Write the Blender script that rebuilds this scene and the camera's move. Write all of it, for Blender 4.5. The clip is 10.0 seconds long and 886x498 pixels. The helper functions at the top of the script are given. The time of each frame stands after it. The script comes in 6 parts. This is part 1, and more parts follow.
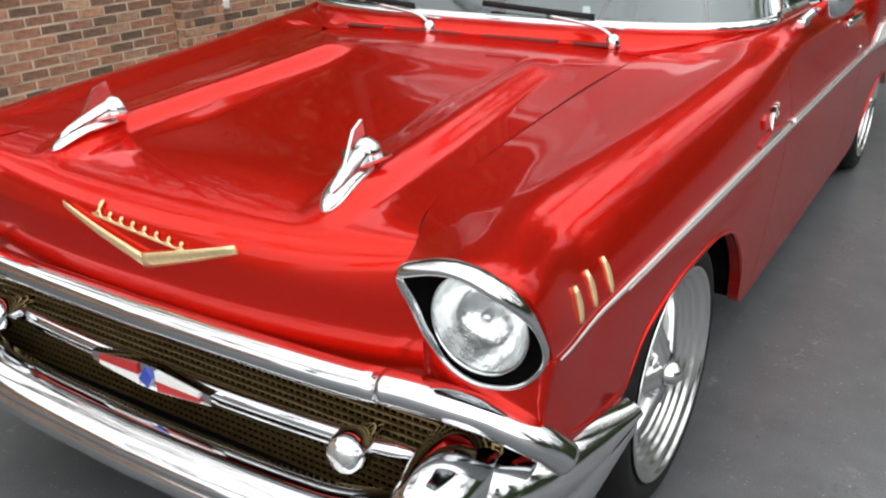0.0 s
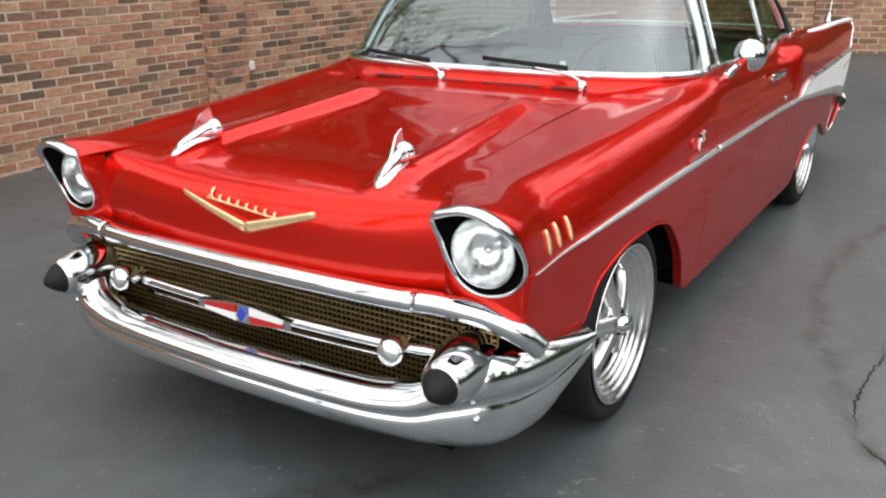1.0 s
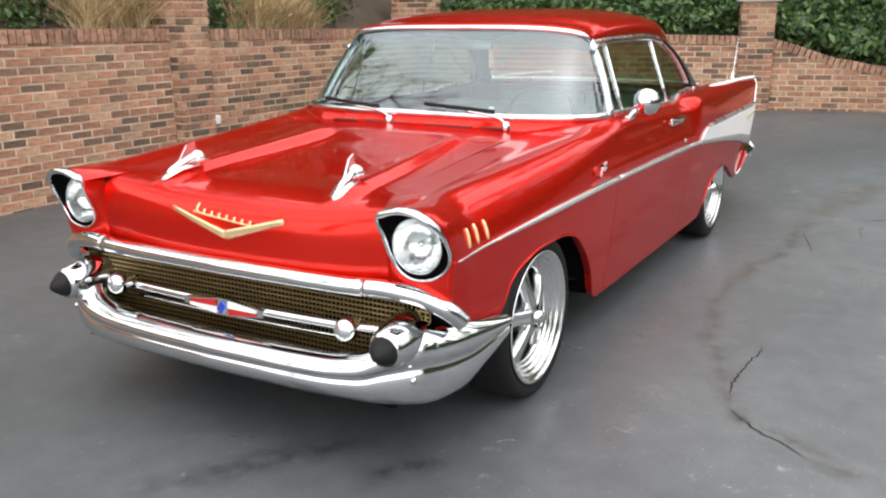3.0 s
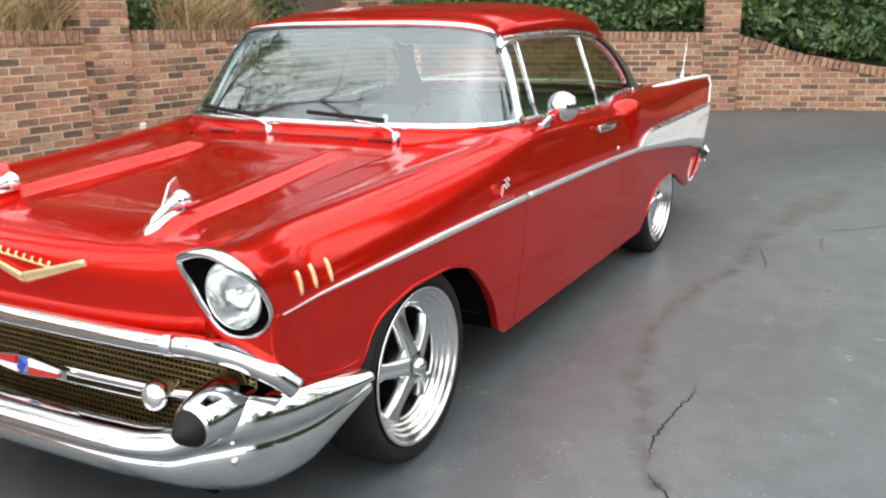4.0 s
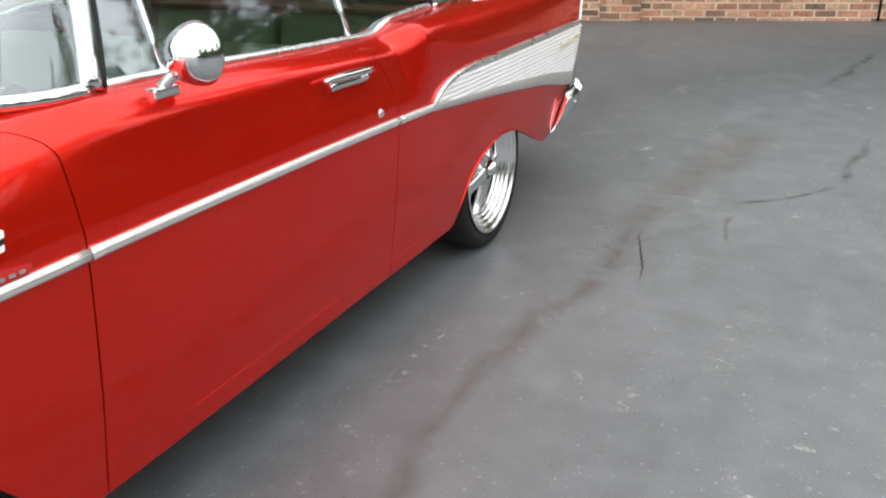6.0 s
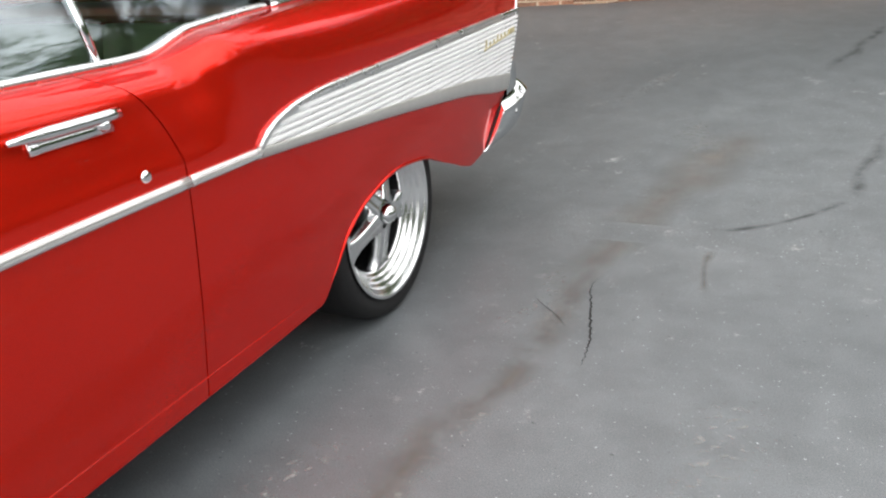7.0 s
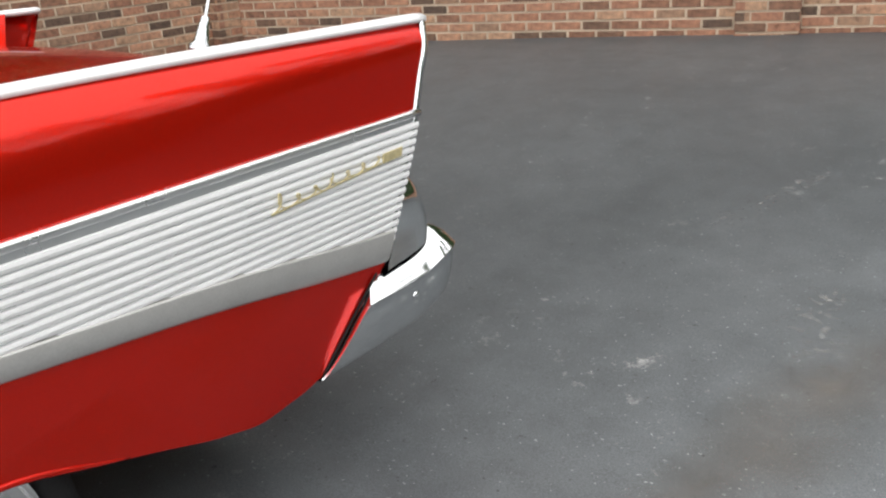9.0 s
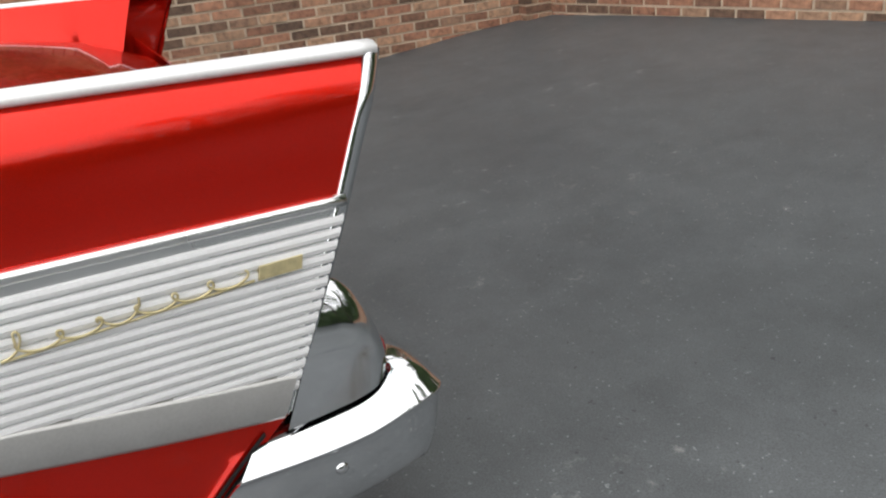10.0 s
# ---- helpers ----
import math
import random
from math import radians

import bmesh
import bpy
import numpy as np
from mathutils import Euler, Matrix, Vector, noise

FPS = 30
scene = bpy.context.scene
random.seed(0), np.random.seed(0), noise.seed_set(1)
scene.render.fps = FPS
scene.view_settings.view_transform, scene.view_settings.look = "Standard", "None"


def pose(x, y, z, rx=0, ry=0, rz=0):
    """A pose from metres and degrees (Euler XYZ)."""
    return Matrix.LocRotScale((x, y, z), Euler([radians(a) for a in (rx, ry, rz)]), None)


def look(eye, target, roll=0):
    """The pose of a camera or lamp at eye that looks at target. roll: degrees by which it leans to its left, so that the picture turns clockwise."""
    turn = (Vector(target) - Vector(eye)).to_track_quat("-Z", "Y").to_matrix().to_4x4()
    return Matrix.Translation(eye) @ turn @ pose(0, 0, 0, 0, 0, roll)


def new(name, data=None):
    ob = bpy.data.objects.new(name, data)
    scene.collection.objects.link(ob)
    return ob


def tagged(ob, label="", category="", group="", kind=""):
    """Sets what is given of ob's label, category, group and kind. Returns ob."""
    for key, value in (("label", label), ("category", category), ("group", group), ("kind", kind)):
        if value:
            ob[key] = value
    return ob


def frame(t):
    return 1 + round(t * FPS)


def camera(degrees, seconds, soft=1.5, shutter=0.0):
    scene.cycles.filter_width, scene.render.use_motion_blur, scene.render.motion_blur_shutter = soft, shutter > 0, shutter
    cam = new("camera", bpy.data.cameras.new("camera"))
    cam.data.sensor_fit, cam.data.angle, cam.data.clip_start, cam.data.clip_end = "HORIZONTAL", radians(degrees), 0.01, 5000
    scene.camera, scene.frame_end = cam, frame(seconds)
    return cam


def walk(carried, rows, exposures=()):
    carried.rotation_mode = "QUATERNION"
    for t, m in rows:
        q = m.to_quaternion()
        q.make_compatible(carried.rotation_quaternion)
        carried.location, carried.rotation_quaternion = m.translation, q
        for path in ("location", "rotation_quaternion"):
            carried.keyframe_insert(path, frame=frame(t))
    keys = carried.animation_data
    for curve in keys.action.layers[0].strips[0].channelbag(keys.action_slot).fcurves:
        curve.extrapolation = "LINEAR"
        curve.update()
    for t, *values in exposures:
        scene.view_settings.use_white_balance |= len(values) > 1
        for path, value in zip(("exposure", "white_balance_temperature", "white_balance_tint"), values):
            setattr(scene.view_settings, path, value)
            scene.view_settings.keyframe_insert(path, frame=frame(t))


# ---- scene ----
cam = camera(54.0, 10.0, soft=2.1)
PATH = [
    (0, (1.39, -0.932, 1.415), (0.395, 0.613, 0.626), -1.3),
    (0.5, (1.607, -1.285, 1.437), (0.598, 0.288, 0.725), -0.7),
    (1, (1.76, -1.617, 1.453), (0.749, -0.017, 0.807), -0.7),
    (1.5, (1.986, -1.883, 1.447), (0.982, -0.248, 0.88), -0.4),
    (2, (2.075, -2.124, 1.442), (1.084, -0.465, 0.928), -0.6),
    (2.2, (2.081, -2.201, 1.427), (1.095, -0.538, 0.914), -0.4),
    (3.3, (2.199, -1.963, 1.446), (1.256, -0.274, 0.936), -0.46),
    (3.5, (2.245, -1.82, 1.443), (1.297, -0.133, 0.939), -0.7),
    (4, (2.221, -1.431, 1.413), (1.294, 0.265, 0.901), -0.9),
    (4.5, (2.195, -0.947, 1.392), (1.342, 0.783, 0.867), -1.0),
    (5, (2.219, -0.483, 1.404), (1.384, 1.246, 0.843), -0.8),
    (5.5, (2.142, 0.055, 1.327), (1.343, 1.771, 0.681), -0.91),
    (5.7, (2.119, 0.257, 1.318), (1.354, 1.974, 0.636), -0.15),
    (6.8, (2.13, 1.322, 1.261), (1.339, 2.996, 0.503), -3.46),
    (7, (2.127, 1.527, 1.232), (1.335, 3.207, 0.49), -3.92),
    (7.5, (2.203, 2.007, 1.281), (1.303, 3.645, 0.569), -3.4),
    (8, (2.148, 2.548, 1.244), (1.221, 4.171, 0.534), -3.4),
    (8.5, (2.187, 3.083, 1.237), (1.062, 4.581, 0.539), -4.9),
    (9, (2.131, 3.609, 1.201), (0.919, 5.025, 0.477), -4.4),
    (9.5, (2.078, 4.119, 1.164), (0.75, 5.414, 0.415), -5.5),
    (10, (1.977, 4.676, 1.162), (0.27, 5.406, 0.418), -5.99),
]
walk(cam, [(t, look(eye, target, roll)) for t, eye, target, roll in PATH],
     [(0, 0.98), (2, 1.28), (5, 1.48), (7, 1.52), (8, 1.48), (9, 1.15), (9.5, 0.97), (10, 0.92)])

# ---- light ----
world = bpy.data.worlds.new("sky")
scene.world = world
world.use_nodes = True
wn = world.node_tree
wn.nodes.clear()
sky = wn.nodes.new("ShaderNodeTexSky")
sky.sky_type, sky.sun_disc = "NISHITA", False
sky.sun_elevation, sky.sun_rotation = radians(72), radians(127)
sky.air_density, sky.dust_density, sky.ozone_density = 1.0, 0.6, 1.0
grey = wn.nodes.new("ShaderNodeHueSaturation")
grey.inputs["Saturation"].default_value = 0.13
bg = wn.nodes.new("ShaderNodeBackground")
bg.inputs["Strength"].default_value = 0.15
wo = wn.nodes.new("ShaderNodeOutputWorld")
wn.links.new(sky.outputs[0], grey.inputs["Color"])
wn.links.new(grey.outputs[0], bg.inputs["Color"])
wn.links.new(bg.outputs[0], wo.inputs["Surface"])

sun = new("sun", bpy.data.lights.new("sun", "SUN"))
sun.data.energy, sun.data.angle, sun.data.color = 1.3, radians(150), (1.0, 0.94, 0.86)
sun.matrix_world = look((2.2, -1.7, 8.6), (0, 0, 0))


# ---- materials ----
def ramp_colors(nt, fac, stops):
    r = nt.nodes.new("ShaderNodeValToRGB")
    while len(r.color_ramp.elements) < len(stops):
        r.color_ramp.elements.new(0.5)
    for e, (p, c) in zip(r.color_ramp.elements, stops):
        e.position, e.color = p, (*c, 1)
    nt.links.new(fac, r.inputs[0])
    return r.outputs[0]


def material(name, color, rough=0.5, metal=0.0, coat=0.0, grain=0.0, scale=8.0, fine=90.0, bump=0.0, spread=0.0, spec=0.5, bump_dist=0.004):
    """Principled material with colour varied at two scales, fine bump and, with spread, a shift from piece to piece."""
    m = bpy.data.materials.new(name)
    m.use_nodes = True
    nt = m.node_tree
    b = nt.nodes["Principled BSDF"]
    b.inputs["Base Color"].default_value = (*color, 1)
    b.inputs["Roughness"].default_value, b.inputs["Metallic"].default_value = rough, metal
    b.inputs["Coat Weight"].default_value, b.inputs["Coat Roughness"].default_value = coat, 0.03
    b.inputs["Specular IOR Level"].default_value = spec
    tc = nt.nodes.new("ShaderNodeTexCoord")
    if grain:
        n1, n2 = nt.nodes.new("ShaderNodeTexNoise"), nt.nodes.new("ShaderNodeTexNoise")
        n1.inputs["Scale"].default_value, n2.inputs["Scale"].default_value = scale, fine
        n1.inputs["Detail"].default_value = 5
        for n in (n1, n2):
            nt.links.new(tc.outputs["Object"], n.inputs["Vector"])
        mix = nt.nodes.new("ShaderNodeMath")
        mix.operation = "MULTIPLY_ADD"
        mix.inputs[1].default_value = 0.5
        half = nt.nodes.new("ShaderNodeMath")
        half.operation, half.inputs[1].default_value = "MULTIPLY", 0.5
        nt.links.new(n2.outputs[0], half.inputs[0])
        nt.links.new(n1.outputs[0], mix.inputs[0])
        nt.links.new(half.outputs[0], mix.inputs[2])
        lo = tuple(c * (1 - grain) for c in color)
        hi = tuple(min(1, c * (1 + grain)) for c in color)
        col = ramp_colors(nt, mix.outputs[0], [(0.3, lo), (0.5, color), (0.7, hi)])
        nt.links.new(col, b.inputs["Base Color"])
        if bump:
            bp = nt.nodes.new("ShaderNodeBump")
            bp.inputs["Strength"].default_value, bp.inputs["Distance"].default_value = bump, bump_dist
            nt.links.new(mix.outputs[0], bp.inputs["Height"])
            nt.links.new(bp.outputs[0], b.inputs["Normal"])
    return m


def paint_material():
    m = material("red_paint", (0.5, 0.008, 0.003), 0.24, 0.68, 0.60, spec=0.2)
    nt, b = m.node_tree, m.node_tree.nodes["Principled BSDF"]
    tc = nt.nodes.new("ShaderNodeTexCoord")
    n = nt.nodes.new("ShaderNodeTexNoise")
    n.inputs["Scale"].default_value = 900
    nt.links.new(tc.outputs["Object"], n.inputs["Vector"])
    c = ramp_colors(nt, n.outputs[0], [(0.3, (0.58, 0.013, 0.005)), (0.7, (0.76, 0.018, 0.007))])
    nt.links.new(c, b.inputs["Base Color"])
    b.inputs["Coat IOR"].default_value = 1.45
    b.inputs["Specular Tint"].default_value = (0.80, 0.10, 0.08, 1)
    n2 = nt.nodes.new("ShaderNodeTexNoise")
    n2.inputs["Scale"].default_value = 3.5
    nt.links.new(tc.outputs["Object"], n2.inputs["Vector"])
    bp = nt.nodes.new("ShaderNodeBump")
    bp.inputs["Strength"].default_value, bp.inputs["Distance"].default_value = 0.10, 0.008
    nt.links.new(n2.outputs[0], bp.inputs["Height"])
    nt.links.new(bp.outputs[0], b.inputs["Coat Normal"])
    return m


def chrome_material(name, color=(0.72, 0.735, 0.75), rough=0.06):
    m = material(name, color, rough, 1.0)
    nt, b = m.node_tree, m.node_tree.nodes["Principled BSDF"]
    tc = nt.nodes.new("ShaderNodeTexCoord")
    n = nt.nodes.new("ShaderNodeTexNoise")
    n.inputs["Scale"].default_value, n.inputs["Detail"].default_value = 7, 3
    nt.links.new(tc.outputs["Object"], n.inputs["Vector"])
    r = nt.nodes.new("ShaderNodeMapRange")
    r.inputs["To Min"].default_value, r.inputs["To Max"].default_value = rough * 0.6, rough * 1.8
    nt.links.new(n.outputs[0], r.inputs["Value"])
    nt.links.new(r.outputs[0], b.inputs["Roughness"])
    return m


def glass_material(name, tint, gloss=0.08):
    m = bpy.data.materials.new(name)
    m.use_nodes = True
    nt = m.node_tree
    nt.nodes.clear()
    out = nt.nodes.new("ShaderNodeOutputMaterial")
    tr, gl, lw, mx, pw, fr = (nt.nodes.new("ShaderNode" + k) for k in ("BsdfTransparent", "BsdfGlossy", "LayerWeight", "MixShader", "Math", "MapRange"))
    tr.inputs["Color"].default_value = (*tint, 1)
    gl.inputs["Roughness"].default_value = 0.05
    gl.inputs["Color"].default_value = (0.84, 0.95, 1.0, 1)
    lw.inputs["Blend"].default_value = 0.5
    pw.operation, pw.inputs[1].default_value = "POWER", 4.0
    fr.inputs["To Min"].default_value, fr.inputs["To Max"].default_value = gloss, 1.0
    nt.links.new(lw.outputs["Facing"], pw.inputs[0])
    nt.links.new(pw.outputs[0], fr.inputs["Value"])
    nt.links.new(fr.outputs[0], mx.inputs[0])
    nt.links.new(tr.outputs[0], mx.inputs[1])
    nt.links.new(gl.outputs[0], mx.inputs[2])
    nt.links.new(mx.outputs[0], out.inputs["Surface"])
    return m


def asphalt_material():
    m = bpy.data.materials.new("sealed_asphalt")
    m.use_nodes = True
    nt = m.node_tree
    b = nt.nodes["Principled BSDF"]
    tc = nt.nodes.new("ShaderNodeTexCoord")

    def tex(scale, detail=6, rough=0.6):
        n = nt.nodes.new("ShaderNodeTexNoise")
        n.inputs["Scale"].default_value, n.inputs["Detail"].default_value, n.inputs["Roughness"].default_value = scale, detail, rough
        nt.links.new(tc.outputs["Object"], n.inputs["Vector"])
        return n.outputs[0]
    base = ramp_colors(nt, tex(0.7), [(0.30, (0.064, 0.069, 0.072)), (0.5, (0.076, 0.082, 0.085)), (0.70, (0.090, 0.096, 0.099))])
    grit = ramp_colors(nt, tex(260, 2), [(0.35, (0.6, 0.6, 0.6)), (0.65, (1.35, 1.35, 1.35))])
    mul = nt.nodes.new("ShaderNodeMix")
    mul.data_type, mul.blend_type = "RGBA", "MULTIPLY"
    mul.inputs[0].default_value = 0.6
    nt.links.new(base, mul.inputs[6])
    nt.links.new(grit, mul.inputs[7])
    # pale scuffs
    scuff = ramp_colors(nt, tex(9, 8, 0.75), [(0.60, (0, 0, 0)), (0.70, (1, 1, 1))])
    zone = ramp_colors(nt, tex(1.6, 2), [(0.44, (0, 0, 0)), (0.62, (1, 1, 1))])
    sm = nt.nodes.new("ShaderNodeMath")
    sm.operation = "MULTIPLY"
    nt.links.new(scuff, sm.inputs[0])
    nt.links.new(zone, sm.inputs[1])
    mx = nt.nodes.new("ShaderNodeMix")
    mx.data_type = "RGBA"
    nt.links.new(sm.outputs[0], mx.inputs[0])
    nt.links.new(mul.outputs[2], mx.inputs[6])
    mx.inputs[7].default_value = (0.24, 0.24, 0.23, 1)
    # mottling, pale grit and dark pits
    last = mx.outputs[2]
    for fac, stops in ((tex(7, 5), [(0.3, (0.86, 0.86, 0.86)), (0.7, (1.14, 1.14, 1.14))]), (tex(75, 1), [(0.70, (1, 1, 1)), (0.76, (2.4, 2.4, 2.3))]), (tex(38, 2), [(0.24, (0.45, 0.45, 0.45)), (0.30, (1, 1, 1))])):
        m2 = nt.nodes.new("ShaderNodeMix")
        m2.data_type, m2.blend_type = "RGBA", "MULTIPLY"
        m2.inputs[0].default_value = 1.0
        nt.links.new(last, m2.inputs[6])
        nt.links.new(ramp_colors(nt, fac, stops), m2.inputs[7])
        last = m2.outputs[2]
    # a broad paler ellipse beside the parking place, with a ragged edge
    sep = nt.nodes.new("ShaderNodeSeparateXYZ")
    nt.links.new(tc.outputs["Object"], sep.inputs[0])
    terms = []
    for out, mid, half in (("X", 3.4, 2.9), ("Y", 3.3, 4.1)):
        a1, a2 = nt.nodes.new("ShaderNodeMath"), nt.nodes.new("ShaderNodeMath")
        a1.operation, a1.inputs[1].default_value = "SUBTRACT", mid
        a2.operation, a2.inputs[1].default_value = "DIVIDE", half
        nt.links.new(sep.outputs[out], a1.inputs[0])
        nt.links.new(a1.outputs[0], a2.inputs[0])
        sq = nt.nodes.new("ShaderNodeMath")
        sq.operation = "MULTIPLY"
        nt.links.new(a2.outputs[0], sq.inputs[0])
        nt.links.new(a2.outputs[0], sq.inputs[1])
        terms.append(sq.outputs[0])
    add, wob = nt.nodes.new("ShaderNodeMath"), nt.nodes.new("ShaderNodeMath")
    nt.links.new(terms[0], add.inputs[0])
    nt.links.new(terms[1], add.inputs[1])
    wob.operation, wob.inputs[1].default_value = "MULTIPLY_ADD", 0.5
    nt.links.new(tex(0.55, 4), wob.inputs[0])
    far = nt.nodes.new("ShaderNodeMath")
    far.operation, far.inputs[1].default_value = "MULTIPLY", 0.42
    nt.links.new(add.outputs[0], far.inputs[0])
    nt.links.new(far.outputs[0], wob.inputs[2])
    pale_ellipse = ramp_colors(nt, wob.outputs[0], [(0.50, (1.56, 1.57, 1.59)), (0.82, (0.98, 1.0, 1.02))])
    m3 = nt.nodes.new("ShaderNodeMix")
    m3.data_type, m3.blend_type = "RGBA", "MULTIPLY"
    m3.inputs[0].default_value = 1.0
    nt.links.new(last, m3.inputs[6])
    nt.links.new(pale_ellipse, m3.inputs[7])
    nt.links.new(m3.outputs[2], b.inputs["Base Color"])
    rr = nt.nodes.new("ShaderNodeMapRange")
    rr.inputs["To Min"].default_value, rr.inputs["To Max"].default_value = 0.36, 0.52
    nt.links.new(tex(2.3), rr.inputs["Value"])
    nt.links.new(rr.outputs[0], b.inputs["Roughness"])
    bp = nt.nodes.new("ShaderNodeBump")
    bp.inputs["Strength"].default_value, bp.inputs["Distance"].default_value = 0.22, 0.003
    nt.links.new(tex(140, 3), bp.inputs["Height"])
    nt.links.new(bp.outputs[0], b.inputs["Normal"])
    return m


def brick_material(name, island, stops=None):
    m = bpy.data.materials.new(name)
    m.use_nodes = True
    nt = m.node_tree
    b = nt.nodes["Principled BSDF"]
    if island:
        rnd = nt.nodes.new("ShaderNodeNewGeometry").outputs["Random Per Island"]
    else:
        rnd = nt.nodes.new("ShaderNodeObjectInfo").outputs["Random"]
    col = ramp_colors(nt, rnd, stops or [(0.0, (0.098, 0.064, 0.046)), (0.14, (0.145, 0.088, 0.060)), (0.27, (0.215, 0.110, 0.070)), (0.45, (0.305, 0.146, 0.092)),
                                (0.7, (0.375, 0.190, 0.118)), (0.88, (0.42, 0.26, 0.165)), (1.0, (0.25, 0.15, 0.10))])
    tc = nt.nodes.new("ShaderNodeTexCoord")
    n = nt.nodes.new("ShaderNodeTexNoise")
    n.inputs["Scale"].default_value, n.inputs["Detail"].default_value = 26, 6
    nt.links.new(tc.outputs["Object"], n.inputs["Vector"])
    g = ramp_colors(nt, n.outputs[0], [(0.30, (0.55, 0.53, 0.50)), (0.48, (1.0, 1.0, 1.0)), (0.70, (1.38, 1.36, 1.30))])
    mul = nt.nodes.new("ShaderNodeMix")
    mul.data_type, mul.blend_type = "RGBA", "MULTIPLY"
    mul.inputs[0].default_value = 1.0
    nt.links.new(col, mul.inputs[6])
    nt.links.new(g, mul.inputs[7])
    nt.links.new(mul.outputs[2], b.inputs["Base Color"])
    b.inputs["Roughness"].default_value = 0.85
    bp = nt.nodes.new("ShaderNodeBump")
    bp.inputs["Strength"].default_value, bp.inputs["Distance"].default_value = 0.5, 0.004
    nt.links.new(n.outputs[0], bp.inputs["Height"])
    nt.links.new(bp.outputs[0], b.inputs["Normal"])
    return m


def leaf_material(name, stops, trans=0.25):
    m = bpy.data.materials.new(name)
    m.use_nodes = True
    nt = m.node_tree
    b = nt.nodes["Principled BSDF"]
    rnd = nt.nodes.new("ShaderNodeNewGeometry").outputs["Random Per Island"]
    col = ramp_colors(nt, rnd, stops)
    nt.links.new(col, b.inputs["Base Color"])
    b.inputs["Roughness"].default_value = 0.55
    b.inputs["Subsurface Weight"].default_value = 0.0
    return m


PAINT = paint_material()
CHROME = chrome_material("chrome")
STEEL = chrome_material("stainless_trim", (0.86, 0.87, 0.87), 0.24)
TRIM = material("polished_side_trim", (0.74, 0.74, 0.73), 0.22, 0.65, grain=0.05, scale=20, fine=200)
SATIN = material("ribbed_aluminium", (0.92, 0.92, 0.92), 0.36, 0.12, grain=0.05, scale=12, fine=200)
# mottled tone paints in the bright and dark facets of the lamp lens
FROST = material("lamp_reflector", (0.86, 0.88, 0.88), 0.14, 0.9, grain=0.3, scale=30, fine=70, bump=0.5)
WHEELMETAL = chrome_material("polished_alloy", (0.74, 0.75, 0.76), 0.17)
GOLD = material("gold_trim", (0.92, 0.72, 0.40), 0.34, 0.7, grain=0.15, scale=30)
RUBBER = material("black_rubber", (0.012, 0.012, 0.0125), 0.62, spec=0.22, grain=0.25, scale=30, fine=300, bump=0.3)
# near-black without sheen: shade in wells and wheel openings put into the colour
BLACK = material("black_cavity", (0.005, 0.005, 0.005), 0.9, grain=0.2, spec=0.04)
SEAM = material("dark_seam", (0.012, 0.004, 0.004), 0.7, grain=0.1)
MESHGOLD = material("bronze_grille_mesh", (0.27, 0.19, 0.08), 0.38, 0.8, grain=0.3, scale=40)
REDPL = material("red_enamel", (0.45, 0.012, 0.012), 0.3, coat=0.5, grain=0.1)
BLUEPL = material("blue_enamel", (0.02, 0.05, 0.38), 0.3, coat=0.5, grain=0.1)
WHITEPL = material("white_enamel", (0.78, 0.78, 0.76), 0.35, coat=0.4, grain=0.06)
TAILRED = material("red_lens", (0.30, 0.01, 0.01), 0.12, coat=1.0, grain=0.1)
REARGLASS = glass_material("green_rear_glass", (0.50, 0.64, 0.55), 0.24)
GLASS = glass_material("windshield_glass", (0.60, 0.71, 0.69), 0.17)
SIDEGLASS = glass_material("tinted_side_glass", (0.46, 0.64, 0.48), 0.21)
SHADEBAND = glass_material("blue_shade_band", (0.42, 0.48, 0.60), 0.03)
BAND = material("brushed_trim_band", (0.52, 0.515, 0.50), 0.36, 0.55, grain=0.08, scale=20, fine=200)
LENS = glass_material("lamp_lens", (0.95, 0.96, 0.96), 0.05)
VINYL = material("red_vinyl", (0.10, 0.010, 0.009), 0.45, grain=0.2, scale=12, fine=200, bump=0.2)
PALEVINYL = material("pale_vinyl", (0.30, 0.29, 0.24), 0.5, grain=0.12, scale=12, fine=200, bump=0.2)
HEADLINER = material("pale_headliner", (0.36, 0.35, 0.31), 0.7, grain=0.1, scale=12, fine=200, bump=0.2)
CARPET = material("dark_carpet", (0.03, 0.018, 0.016), 0.95, grain=0.3, scale=40, fine=300, bump=0.5)
ASPHALT = asphalt_material()
CRACKFILL = material("open_crack", (0.012, 0.012, 0.012), 0.9, grain=0.4, scale=30)


def stain_material(name, color, scale, most, low=0.30, high=0.72):
    """A thin patchy film over the asphalt that fades with the mesh's depth values."""
    m = material(name, color, 0.6, grain=0.25, scale=5, fine=60, bump=0.2)
    nt = m.node_tree
    nz, tc, tr, mx, at, mu = (nt.nodes.new("ShaderNode" + k) for k in ("TexNoise", "TexCoord", "BsdfTransparent", "MixShader", "Attribute", "Math"))
    nz.inputs["Scale"].default_value, nz.inputs["Detail"].default_value = scale, 7
    nt.links.new(tc.outputs["Object"], nz.inputs["Vector"])
    at.attribute_name, mu.operation = "depth", "MULTIPLY"
    nt.links.new(ramp_colors(nt, nz.outputs[0], [(low, (0, 0, 0)), (high, (most, most, most))]), mu.inputs[0])
    nt.links.new(at.outputs["Fac"], mu.inputs[1])
    nt.links.new(mu.outputs[0], mx.inputs[0])
    nt.links.new(tr.outputs[0], mx.inputs[1])
    nt.links.new(nt.nodes["Principled BSDF"].outputs[0], mx.inputs[2])
    nt.links.new(mx.outputs[0], nt.nodes["Material Output"].inputs["Surface"])
    return m


